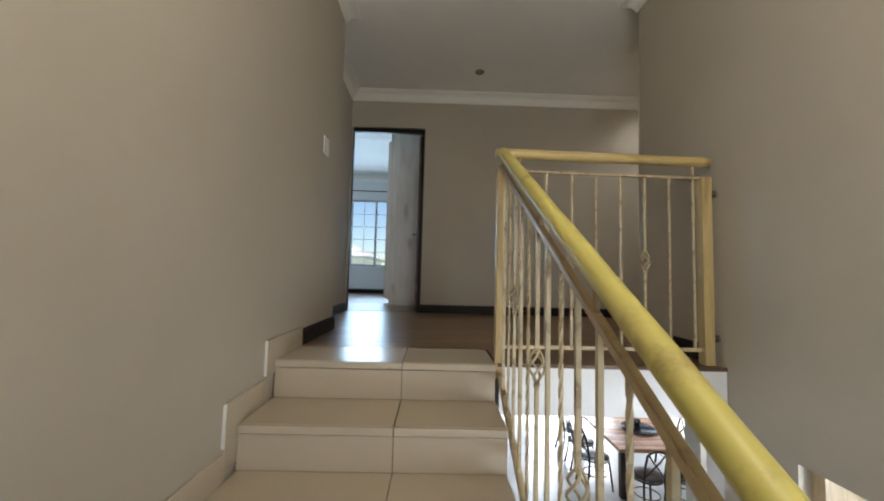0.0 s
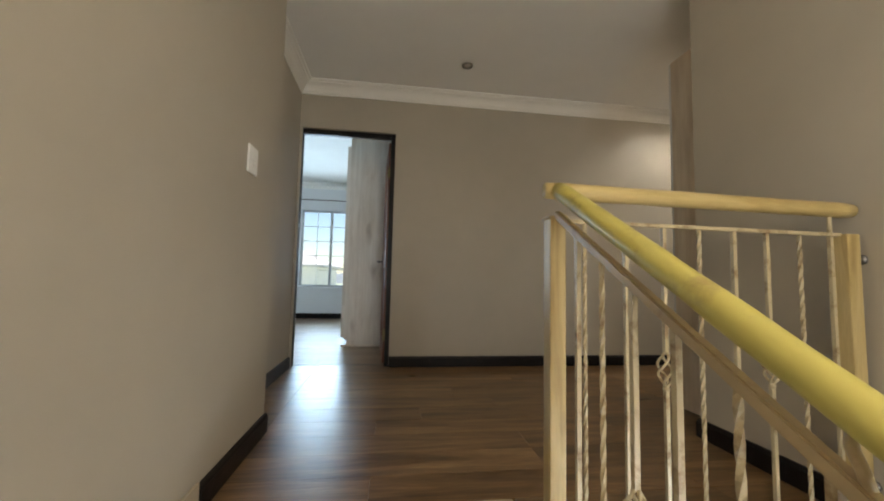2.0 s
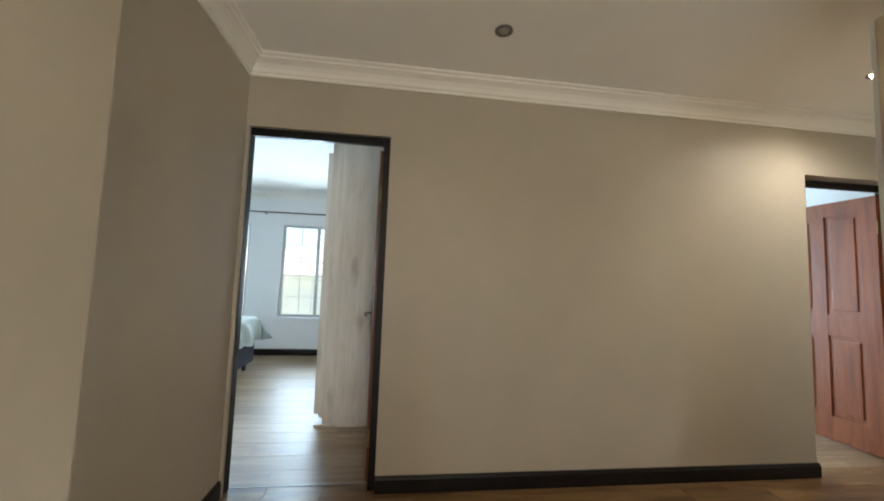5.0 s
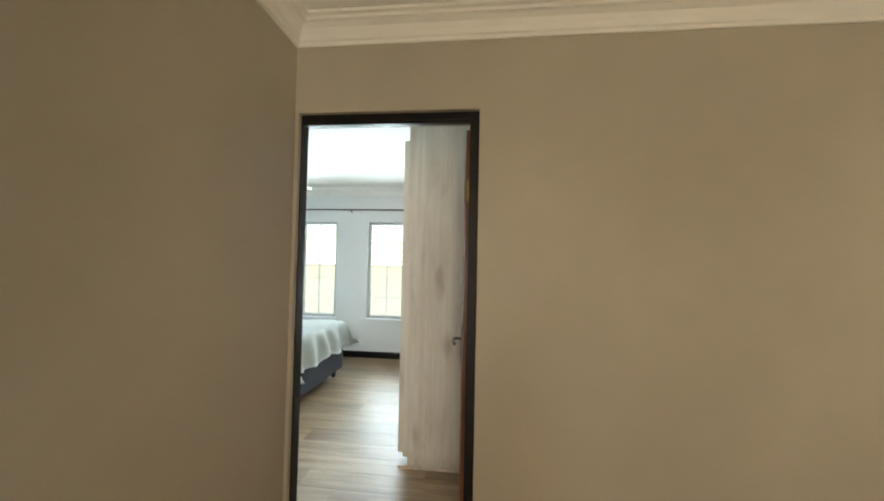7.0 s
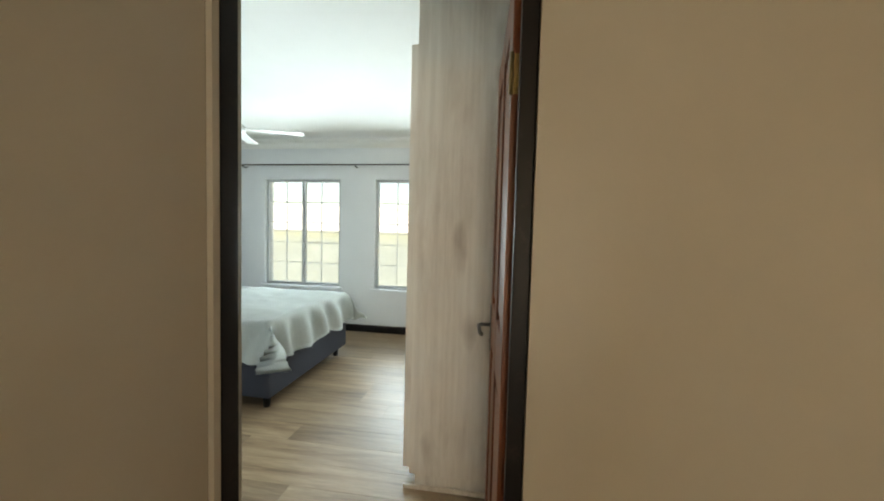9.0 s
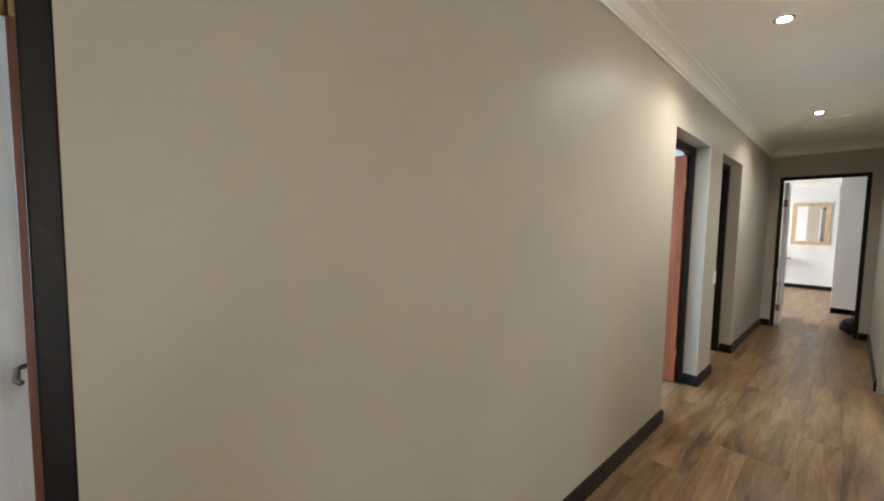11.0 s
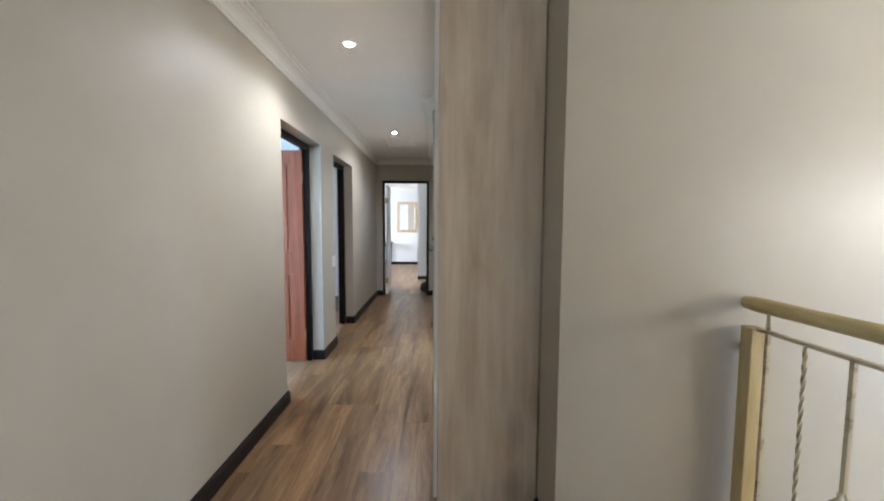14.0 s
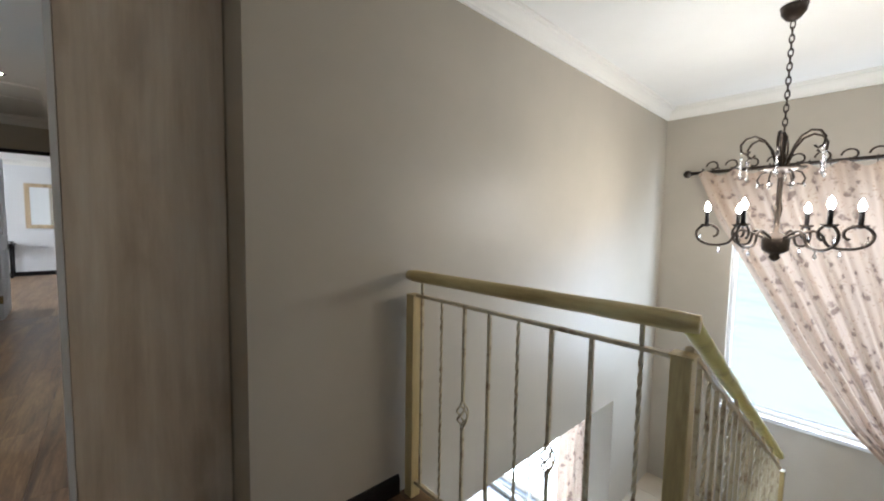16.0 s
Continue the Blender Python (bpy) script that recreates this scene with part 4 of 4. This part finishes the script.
# ---- far room ----
PINE = wood("pale_pine_frame", (0.42, 0.30, 0.17), (0.60, 0.46, 0.29), (0.70, 0.56, 0.38), "z", 0.4, 12.0, False, False)
mir = thing("wall_mirror", "wall mirror in a pale wooden frame", "mirror", at=(12.9, 2.10, 1.53))
for y0, y1, z0, z1 in ((-0.32, 0.32, 0.41, 0.49), (-0.32, 0.32, -0.49, -0.41), (-0.32, -0.24, -0.41, 0.41), (0.24, 0.32, -0.41, 0.41)):
    part("frame", boxed(-0.032, y0, z0, -0.001, y1, z1, 0.006), PINE, mir)
SILVER = mat("mirror_silver", (0.86, 0.88, 0.88), 0.02, 1.0)
part("mirror_glass", boxed(-0.014, -0.24, -0.41, -0.004, 0.24, 0.41), SILVER, mir, "mirror glass")
bag = thing("bag", "soft black bag slumped on the floor by the doorway", "bag", at=(8.02, 1.36, 0))
bm = bmesh.new()
bmesh.ops.create_uvsphere(bm, u_segments=28, v_segments=16, radius=1.0)
for v in bm.verts:
    c = v.co
    n = 1 + 0.16 * noise.noise(c * 2.3)
    v.co = Vector((c.x * 0.15 * n, c.y * 0.11 * n, max(0.0, 0.10 + c.z * 0.11 * n)))
part("body", bm, worn("black_nylon", (0.012, 0.012, 0.014), (0.03, 0.03, 0.032), 0.6, 40.0, 0.55), bag, "", True)
part("handle", tube(bmesh.new(), [(-0.07 + 0.014 * i, 0.0, 0.19 + 0.06 * math.sin(math.pi * i / 10)) for i in range(11)], 0.006, 8), EBONY, bag, "", True)


table = thing("console_table", "small dark console table against the white wall", "table", at=(12.70, 2.98, 0))
part("top", boxed(-0.17, -0.40, 0.69, 0.17, 0.40, 0.722, 0.005), EBONY, table)
part("apron", boxed(-0.145, -0.37, 0.60, -0.130, 0.37, 0.689), EBONY, table)
for x in (-0.14, 0.14):
    for y in (-0.36, 0.36):
        part("leg", lathe(bmesh.new(), [(0.014, 0.0), (0.020, 0.02), (0.018, 0.30), (0.024, 0.58), (0.024, 0.688)], 12, (x, y, 0)), EBONY, table, "", True)


# ---- chandelier over the stairs ----
CRYSTAL = mat("clear_crystal", (0.80, 0.82, 0.84), 0.05)
CRYSTAL.node_tree.nodes["Principled BSDF"].inputs["Transmission Weight"].default_value = 1.0
BULB = emitter("lit_candle_bulb", (1.0, 0.88, 0.68), 45.0)
CX, CY = 1.128, -1.76
ch = thing("chandelier", "dark bronze scrolled chandelier with lit candle bulbs and crystal drops", "chandelier", at=(CX, CY, 0))
part("ceiling_rose", lathe(bmesh.new(), [(0.012, 2.42), (0.030, 2.43), (0.052, 2.46), (0.060, TOP - 0.001)], 24), BRONZE, ch, "", True)
for k in range(16):
    z = 2.42 - 0.037 * k
    a = (k % 2) * math.pi / 2
    part("chain_link", tube(bmesh.new(), [(0.010 * math.cos(a) * math.cos(t), 0.010 * math.sin(a) * math.cos(t), z - 0.018 + 0.024 * math.sin(t)) for t in [2 * math.pi * i / 14 for i in range(14)]], 0.0034, 6, closed=True), BRONZE, ch, "", True)
part("column", lathe(bmesh.new(), [(0.006, 1.83), (0.020, 1.80), (0.014, 1.77), (0.012, 1.70), (0.024, 1.68), (0.013, 1.66), (0.012, 1.45), (0.020, 1.40), (0.012, 1.35), (0.014, 1.28), (0.050, 1.255), (0.062, 1.235), (0.060, 1.175), (0.040, 1.160), (0.020, 1.150), (0.028, 1.135), (0.016, 1.118), (0.003, 1.110)], 22), BRONZE, ch, "dark bronze column and bowl", True)


def around(bm, k, n, turn=0.0):
    bmesh.ops.transform(bm, matrix=pose(0, 0, 0, 0, 0, 360.0 * k / n + turn), verts=bm.verts[:])
    return bm


def scroll(cx, cz, r, a0, a1, shrink, n=22):
    pts = []
    for i in range(n + 1):
        s = i / n
        a = a0 + (a1 - a0) * s
        q = r * (1 - shrink * s)
        pts.append((cx + q * math.cos(a), 0.0, cz + q * math.sin(a)))
    return pts


def drop(x, z, s=1.0):
    bm = lathe(bmesh.new(), [(0.001, 0.0), (0.005 * s, -0.006 * s), (0.001, -0.012 * s), (0.009 * s, -0.030 * s), (0.006 * s, -0.040 * s), (0.0005, -0.046 * s)], 7, (x, 0, z))
    return bm


for k in range(6):
    arm_pts = [(0.04, 0, 1.235), (0.09, 0, 1.262), (0.15, 0, 1.285), (0.185, 0, 1.262), (0.195, 0, 1.232), (0.215, 0, 1.206), (0.255, 0, 1.194), (0.310, 0, 1.196), (0.358, 0, 1.222), (0.372, 0, 1.268), (0.345, 0, 1.306), (0.300, 0, 1.312), (0.266, 0, 1.288), (0.268, 0, 1.254), (0.292, 0, 1.240)]
    fine = []
    for i in range(len(arm_pts) - 1):
        p0, p1, p2, p3 = [Vector(arm_pts[min(max(i + d, 0), len(arm_pts) - 1)]) for d in (-1, 0, 1, 2)]
        for q in range(4):
            s = q / 4
            fine.append(0.5 * (2 * p1 + (p2 - p0) * s + (2 * p0 - 5 * p1 + 4 * p2 - p3) * s * s + (3 * p1 - p0 - 3 * p2 + p3) * s ** 3))
    arm = part("arm", around(tube(bmesh.new(), fine, 0.0075, 8), k, 6, 12), BRONZE, ch, "scrolled bronze arm", True)
    part("drip_pan", around(lathe(bmesh.new(), [(0.004, 1.300), (0.030, 1.312), (0.034, 1.320), (0.010, 1.318)], 14, (0.322, 0, 0)), k, 6, 12), BRONZE, arm, "", True)
    part("candle_tube", around(lathe(bmesh.new(), [(0.011, 1.318), (0.011, 1.392), (0.008, 1.394)], 12, (0.322, 0, 0)), k, 6, 12), EBONY, arm, "dark candle sleeve", True)
    part("bulb", around(lathe(bmesh.new(), [(0.008, 1.394), (0.015, 1.412), (0.0145, 1.424), (0.007, 1.442), (0.001, 1.455)], 14, (0.322, 0, 0)), k, 6, 12), BULB, arm, "lit candle bulb", True)
    part("crystal", around(drop(0.352, 1.262), k, 6, 12), CRYSTAL, arm, "hanging crystal drop")
    part("crystal", around(drop(0.255, 1.188), k, 6, 12), CRYSTAL, arm, "hanging crystal drop")
    up = [(0.012, 0, 1.58), (0.028, 0, 1.66), (0.052, 0, 1.735), (0.088, 0, 1.790), (0.132, 0, 1.812), (0.172, 0, 1.800), (0.196, 0, 1.766), (0.192, 0, 1.728), (0.168, 0, 1.712), (0.150, 0, 1.728)]
    u_arm = part("upper_scroll", around(tube(bmesh.new(), up, 0.0060, 8), k, 6, 30), BRONZE, ch, "arched upper scroll", True)
    for i in range(3):
        part("crystal", around(drop(0.190, 1.722 - 0.05 * i), k, 6, 30), CRYSTAL, u_arm, "hanging crystal drop")
    low = [(0.016, 0, 1.60), (0.050, 0, 1.618), (0.084, 0, 1.605), (0.100, 0, 1.570), (0.088, 0, 1.540), (0.068, 0, 1.545)]
    l_arm = part("middle_scroll", around(tube(bmesh.new(), low, 0.0048, 8), k, 6, 8), BRONZE, ch, "small middle scroll", True)
    part("crystal", around(drop(0.098, 1.560, 0.8), k, 6, 8), CRYSTAL, l_arm, "hanging crystal drop")
part("tier_ring", lathe(bmesh.new(), [(0.030, 1.606), (0.092, 1.622), (0.104, 1.630), (0.100, 1.634), (0.030, 1.614)], 28), BRONZE, ch, "bronze tier plate", True)
glow = new("chandelier_glow", bpy.data.lights.new("chandelier_glow", "POINT"))
glow.data.energy, glow.data.color, glow.data.shadow_soft_size = 11.5, (1.0, 0.90, 0.76), 0.34
glow.location = (CX, CY, 1.42)


# ---- curtains ----
def printed_cloth(name):
    """Cream curtain cloth with scattered brown sprigs."""
    m = mat(name, (0.62, 0.50, 0.40), 0.85)
    b = m.node_tree.nodes["Principled BSDF"]
    pos = place(m)
    wob = node(m, "ShaderNodeTexNoise", Scale=17.0, Detail=4.0)
    wire(m, pos, wob.inputs["Vector"])
    add = m.node_tree.nodes.new("ShaderNodeVectorMath")
    add.operation = "MULTIPLY_ADD"
    wire(m, wob.outputs["Color"], add.inputs[0])
    add.inputs[1].default_value = (0.13, 0.13, 0.13)
    wire(m, pos, add.inputs[2])
    vor = node(m, "ShaderNodeTexVoronoi", Scale=10.0)
    wire(m, add.outputs[0], vor.inputs["Vector"])
    vor2 = node(m, "ShaderNodeTexVoronoi", Scale=27.0)
    wire(m, add.outputs[0], vor2.inputs["Vector"])
    c1 = ramp(m, vor.outputs["Distance"], [(0.18, (0.21, 0.15, 0.12)), (0.36, (0.47, 0.365, 0.285))])
    c2 = ramp(m, vor2.outputs["Distance"], [(0.12, (0.50, 0.36, 0.28)), (0.24, (1, 1, 1))])
    mix = m.node_tree.nodes.new("ShaderNodeMix")
    mix.data_type, mix.blend_type = "RGBA", "MULTIPLY"
    mix.inputs["Factor"].default_value = 0.8
    wire(m, c1, mix.inputs["A"])
    wire(m, c2, mix.inputs["B"])
    wire(m, mix.outputs["Result"], b.inputs["Base Color"])
    weave = node(m, "ShaderNodeTexNoise", Scale=420.0, Detail=1.0)
    wire(m, pos, weave.inputs["Vector"])
    bump(m, weave.outputs[0], 0.2, 0.0006)
    tr = m.node_tree.nodes.new("ShaderNodeBsdfTranslucent")
    wire(m, mix.outputs["Result"], tr.inputs["Color"])
    sh = m.node_tree.nodes.new("ShaderNodeMixShader")
    sh.inputs[0].default_value = 0.13
    wire(m, b.outputs[0], sh.inputs[1])
    wire(m, tr.outputs[0], sh.inputs[2])
    wire(m, sh.outputs[0], m.node_tree.nodes["Material Output"].inputs["Surface"])
    return m


CLOTH = printed_cloth("printed_curtain_cloth")


def lerp_rows(rows, z):
    for (za, xa), (zb, xb) in zip(rows, rows[1:]):
        if za >= z >= zb:
            f = (za - z) / (za - zb)
            return xa + (xb - xa) * f
    return rows[-1][1]


def curtain(edge_rows, far_rows, z1, z0, y, folds, depth):
    bm = bmesh.new()
    nu, nv = 150, 48
    g = {}
    for j in range(nv + 1):
        z = z1 + (z0 - z1) * j / nv
        xa, xb = lerp_rows(edge_rows, z), lerp_rows(far_rows, z)
        for i in range(nu + 1):
            s = i / nu
            f = math.sin(2 * math.pi * folds * s + 1.6 * noise.noise((s * 5, z * 0.8, 2)))
            f += 0.35 * math.sin(2 * math.pi * folds * 2.3 * s + 2 * z)
            sag = 0.03 * noise.noise((s * 7, z * 2.2, 5))
            g[i, j] = bm.verts.new((xa + (xb - xa) * s, y + depth * f * (0.55 + 0.45 * j / nv) + sag, z + 0.02 * math.sin(2 * math.pi * folds * s) * (1 if j == 0 else 0)))
    for j in range(nv):
        for i in range(nu):
            bm.faces.new((g[i, j], g[i + 1, j], g[i + 1, j + 1], g[i, j + 1]))
    return bm


EDGE = [(1.80, 1.86), (1.40, 1.70), (1.03, 1.50), (0.70, 1.32), (0.34, 1.13), (-0.21, 0.78), (-0.42, 0.57), (-0.75, 0.46), (-1.30, 0.52)]
FAR = [(1.80, 0.10), (0.34, 0.10), (-0.42, 0.13), (-0.75, 0.22), (-1.30, 0.14)]
cur = thing("curtain", "printed cream and brown curtain swept aside at the stair window", "curtain")
part("cloth", curtain(EDGE, FAR, 1.80, -1.25, SY + 0.17, 8, 0.062), CLOTH, cur, "", True)
part("tieback", tube(bmesh.new(), [(0.12, SY + 0.02, -0.72), (0.20, SY + 0.20, -0.74), (0.35, SY + 0.22, -0.76), (0.48, SY + 0.18, -0.75), (0.50, SY + 0.08, -0.74)], 0.018, 10), CLOTH, cur, "", True)
rod = thing("curtain_rod", "ornate dark bronze curtain rod with a ball finial", "curtain rod")
part("rod", tube(bmesh.new(), [(0.06, SY + 0.13, 1.845), (1.94, SY + 0.13, 1.815)], 0.016, 12), BRONZE, rod, "", True)
part("finial", lathe(bmesh.new(), [(0.004, -0.036), (0.022, -0.030), (0.036, -0.006), (0.034, 0.014), (0.018, 0.032), (0.004, 0.036)], 18, (1.965, SY + 0.13, 1.812)), BRONZE, rod, "ball finial", True)
for x in (0.2, 1.05, 1.85):
    part("bracket", tube(bmesh.new(), [(x, SY + 0.002, 1.80), (x, SY + 0.07, 1.785), (x, SY + 0.128, 1.812)], 0.009, 8), BRONZE, rod, "", True)
for k in range(15):
    x = 0.16 + 0.12 * k
    part("ring", tube(bmesh.new(), [(x, SY + 0.13 + 0.027 * math.cos(t), 1.828 + 0.027 * math.sin(t)) for t in [2 * math.pi * i / 16 for i in range(16)]], 0.0035, 6, closed=True), BRONZE, rod, "", True)
valance = bmesh.new()
for k in range(12):
    x0 = 0.10 + 0.145 * k
    tube(valance, scroll(x0 + 0.07, 1.870, 0.052, 0.0, 5.2, 0.55), 0.007, 7)
bmesh.ops.translate(valance, vec=(0, SY + 0.12, 0), verts=valance.verts[:])
part("scrollwork", valance, BRONZE, rod, "dark scrollwork along the rod", True)

cur2 = thing("curtain", "printed cream and brown curtain beside the lounge window", "curtain")
part("cloth", curtain([(-0.42, 2.55), (LOW + 0.03, 2.55)], [(-0.42, 3.22), (LOW + 0.03, 3.22)], -0.42, LOW + 0.03, SY + 0.14, 7, 0.03), CLOTH, cur2, "", True)
rod = thing("curtain_rod", "dark bronze curtain rod of the lounge", "curtain rod")
part("rod", tube(bmesh.new(), [(2.50, SY + 0.14, -0.40), (4.95, SY + 0.14, -0.40)], 0.014, 10), BRONZE, rod, "", True)
for x in (2.6, 3.75, 4.85):
    part("bracket", tube(bmesh.new(), [(x, SY + 0.002, -0.41), (x, SY + 0.14, -0.41)], 0.008, 8), BRONZE, rod, "", True)

op = tagged(new("opening_lining"), "pale pine lining of the lower opening", "door lining", kind="structure")
part("jamb", boxed(RX + 0.05, OPEN_E[1] - 0.055, LOW + 0.002, PX - 0.05, OPEN_E[1] - 0.003, OPEN_E[3] - 0.004, 0.004), PINE, op)


# ---- dining room below ----
TABLE_WOOD = wood("orange_brown_table_top", (0.27, 0.12, 0.05), (0.47, 0.235, 0.115), (0.56, 0.32, 0.18), "x", 0.25, 9.0, True, False)
BENTWOOD = worn("dark_bentwood", (0.028, 0.016, 0.010), (0.06, 0.034, 0.020), 0.35, 30.0, 0.55)
tb = thing("dining_table", "long orange-brown wooden dining table", "table", at=(4.15, 4.62, LOW), turn=90)
for k in range(6):
    part("board", boxed(-0.94, -0.624 + 0.208 * k + 0.001, 0.700, 0.94, -0.416 + 0.208 * k - 0.001, 0.755, 0.004), TABLE_WOOD, tb)
for x in (-0.82, 0.82):
    for y in (-0.52, 0.52):
        part("leg", boxed(x - 0.04, y - 0.04, 0.0, x + 0.04, y + 0.04, 0.699, 0.005), BENTWOOD, tb)
for y in (-0.52, 0.52):
    part("apron", boxed(-0.78, y - 0.012, 0.62, 0.78, y + 0.012, 0.699), BENTWOOD, tb)


def dining_chair():
    """Cross-back bentwood chair that faces +y."""
    c = thing("dining_chair", "dark bentwood dining chair with a crossed back", "chair", "chairs round the table")
    part("seat", lathe(bmesh.new(), [(0.18, 0.445), (0.205, 0.452), (0.212, 0.462), (0.205, 0.472), (0.10, 0.466), (0.01, 0.464)], 28), BENTWOOD, c, "", True)
    part("seat_ring", tube(bmesh.new(), [(0.20 * math.cos(t), 0.20 * math.sin(t), 0.43) for t in [2 * math.pi * i / 28 for i in range(28)]], 0.014, 8, closed=True), BENTWOOD, c, "", True)
    for x in (-0.15, 0.15):
        part("leg", tube(bmesh.new(), [(x, 0.14, 0.44), (x * 1.1, 0.17, 0.22), (x * 1.22, 0.19, 0.0)], 0.016, 8), BENTWOOD, c, "", True)
        part("back_leg", tube(bmesh.new(), [(x * 1.2, -0.23, 0.0), (x * 1.08, -0.18, 0.25), (x, -0.165, 0.45), (x, -0.20, 0.68), (x * 0.98, -0.235, 0.80)], 0.015, 8), BENTWOOD, c, "", True)
    part("back_hoop", tube(bmesh.new(), [(0.148 * math.cos(t), -0.235 - 0.012 * math.sin(t), 0.80 + 0.085 * math.sin(t)) for t in [math.pi * i / 14 for i in range(15)]], 0.015, 8), BENTWOOD, c, "", True)
    for s in (-1, 1):
        part("cross", tube(bmesh.new(), [(s * 0.145, -0.172, 0.50), (s * 0.05, -0.20, 0.62), (-s * 0.05, -0.222, 0.73), (-s * 0.12, -0.24, 0.84)], 0.010, 8), BENTWOOD, c, "", True)
    part("stretcher", tube(bmesh.new(), [(0.17 * math.cos(t), 0.17 * math.sin(t), 0.20) for t in [2 * math.pi * i / 24 for i in range(24)]], 0.008, 7, closed=True), BENTWOOD, c, "", True)
    return c


first_chair = dining_chair()
spots = [(3.86, 3.56, 4), (4.40, 3.55, -5), (3.36, 4.12, -86), (3.36, 4.68, -95), (3.38, 5.22, -90), (4.96, 4.1, 92), (4.95, 4.7, 86), (4.96, 5.25, 90)]
first_chair.matrix_world = pose(spots[0][0], spots[0][1], LOW, 0, 0, spots[0][2])
for x, y, a in spots[1:]:
    copy_thing(first_chair, pose(x, y, LOW, 0, 0, a))
BLACK = mat("black_lacquer", (0.012, 0.012, 0.013), 0.15)
tray = tagged(part("tray", lathe(bmesh.new(), [(0.16, 0.0), (0.26, 0.006), (0.275, 0.03), (0.268, 0.032), (0.25, 0.014), (0.01, 0.010)], 32, (4.20, 4.40, LOW + 0.756)), BLACK, smooth=True), "round glossy black tray on the dining table", "tray")
tagged(part("cup", lathe(bmesh.new(), [(0.035, 0.0), (0.045, 0.01), (0.052, 0.10), (0.048, 0.10), (0.040, 0.012), (0.005, 0.010)], 20, (4.25, 4.52, LOW + 0.768)), BLACK, smooth=True), "dark cup on the dining table", "cup")


# ---- floor boards (pieces, last) ----
def plank_mesh(length, width, m):
    bm = bmesh.new()
    box(bm, 0.0004, 0.0004, -0.014, length - 0.0004, width - 0.0004, 0.0)
    top = [e for e in bm.edges if all(v.co.z > -0.001 for v in e.verts)]
    bmesh.ops.bevel(bm, geom=top, offset=0.0007, segments=1, affect="EDGES")
    return mesh_of("plank", bm, m)


def lay_planks(floor, x0, x1, y0, y1, m, width=0.192, length=1.285, seed=3):
    """Boards that run along x in staggered rows; whole boards share one mesh."""
    rnd = random.Random(seed)
    shared = {}
    y = y0
    while y < y1 - 0.005:
        w = round(min(width, y1 - y), 4)
        x = x0
        first = rnd.choice((0.3, 0.55, 0.8, 1.05, 1.285))
        while x < x1 - 0.005:
            l = round(min(first, x1 - x), 4)
            first = length
            if (l, w) not in shared:
                shared[(l, w)] = plank_mesh(l, w, m)
            ob = new("plank", shared[(l, w)])
            ob.parent = floor
            ob.location = (x, y, 0)
            x += l
        y += w


def bed_of(name, x0, x1, y0, y1, label):
    return tagged(part(name, boxed(x0, y0, -0.05, x1, y1, -0.0145), GROUT), label, "floor", kind="structure")


fl = bed_of("floor_landing", 0.0, PX, 0.281, NY + 0.10, "brown wood-look laminate boards on the landing")
lay_planks(fl, 0.0, PX, 0.281, NY + 0.10, PLANK)
fl = bed_of("floor_landing_edge", 1.075, RX, -0.052, 0.279, "brown wood-look laminate boards beside the railing")
lay_planks(fl, 1.075, RX, -0.052, 0.279, PLANK, seed=8)
part("edge_trim", boxed(1.076, -0.060, -0.016, RX - 0.001, -0.0525, 0.0015, 0.001), EDGE_BROWN, fl)
fl = bed_of("floor_recess", REC, -0.002, JOG, NY + 0.10, "brown wood-look laminate boards in the recess")
lay_planks(fl, REC, -0.002, JOG, NY + 0.10, PLANK, seed=5)
fl = bed_of("floor_corridor", PX + 0.002, EX + 0.10, RY, NY + 0.10, "brown wood-look laminate boards in the corridor")
lay_planks(fl, PX + 0.002, EX + 0.10, RY + 0.30, NY + 0.10, PLANK, seed=4)
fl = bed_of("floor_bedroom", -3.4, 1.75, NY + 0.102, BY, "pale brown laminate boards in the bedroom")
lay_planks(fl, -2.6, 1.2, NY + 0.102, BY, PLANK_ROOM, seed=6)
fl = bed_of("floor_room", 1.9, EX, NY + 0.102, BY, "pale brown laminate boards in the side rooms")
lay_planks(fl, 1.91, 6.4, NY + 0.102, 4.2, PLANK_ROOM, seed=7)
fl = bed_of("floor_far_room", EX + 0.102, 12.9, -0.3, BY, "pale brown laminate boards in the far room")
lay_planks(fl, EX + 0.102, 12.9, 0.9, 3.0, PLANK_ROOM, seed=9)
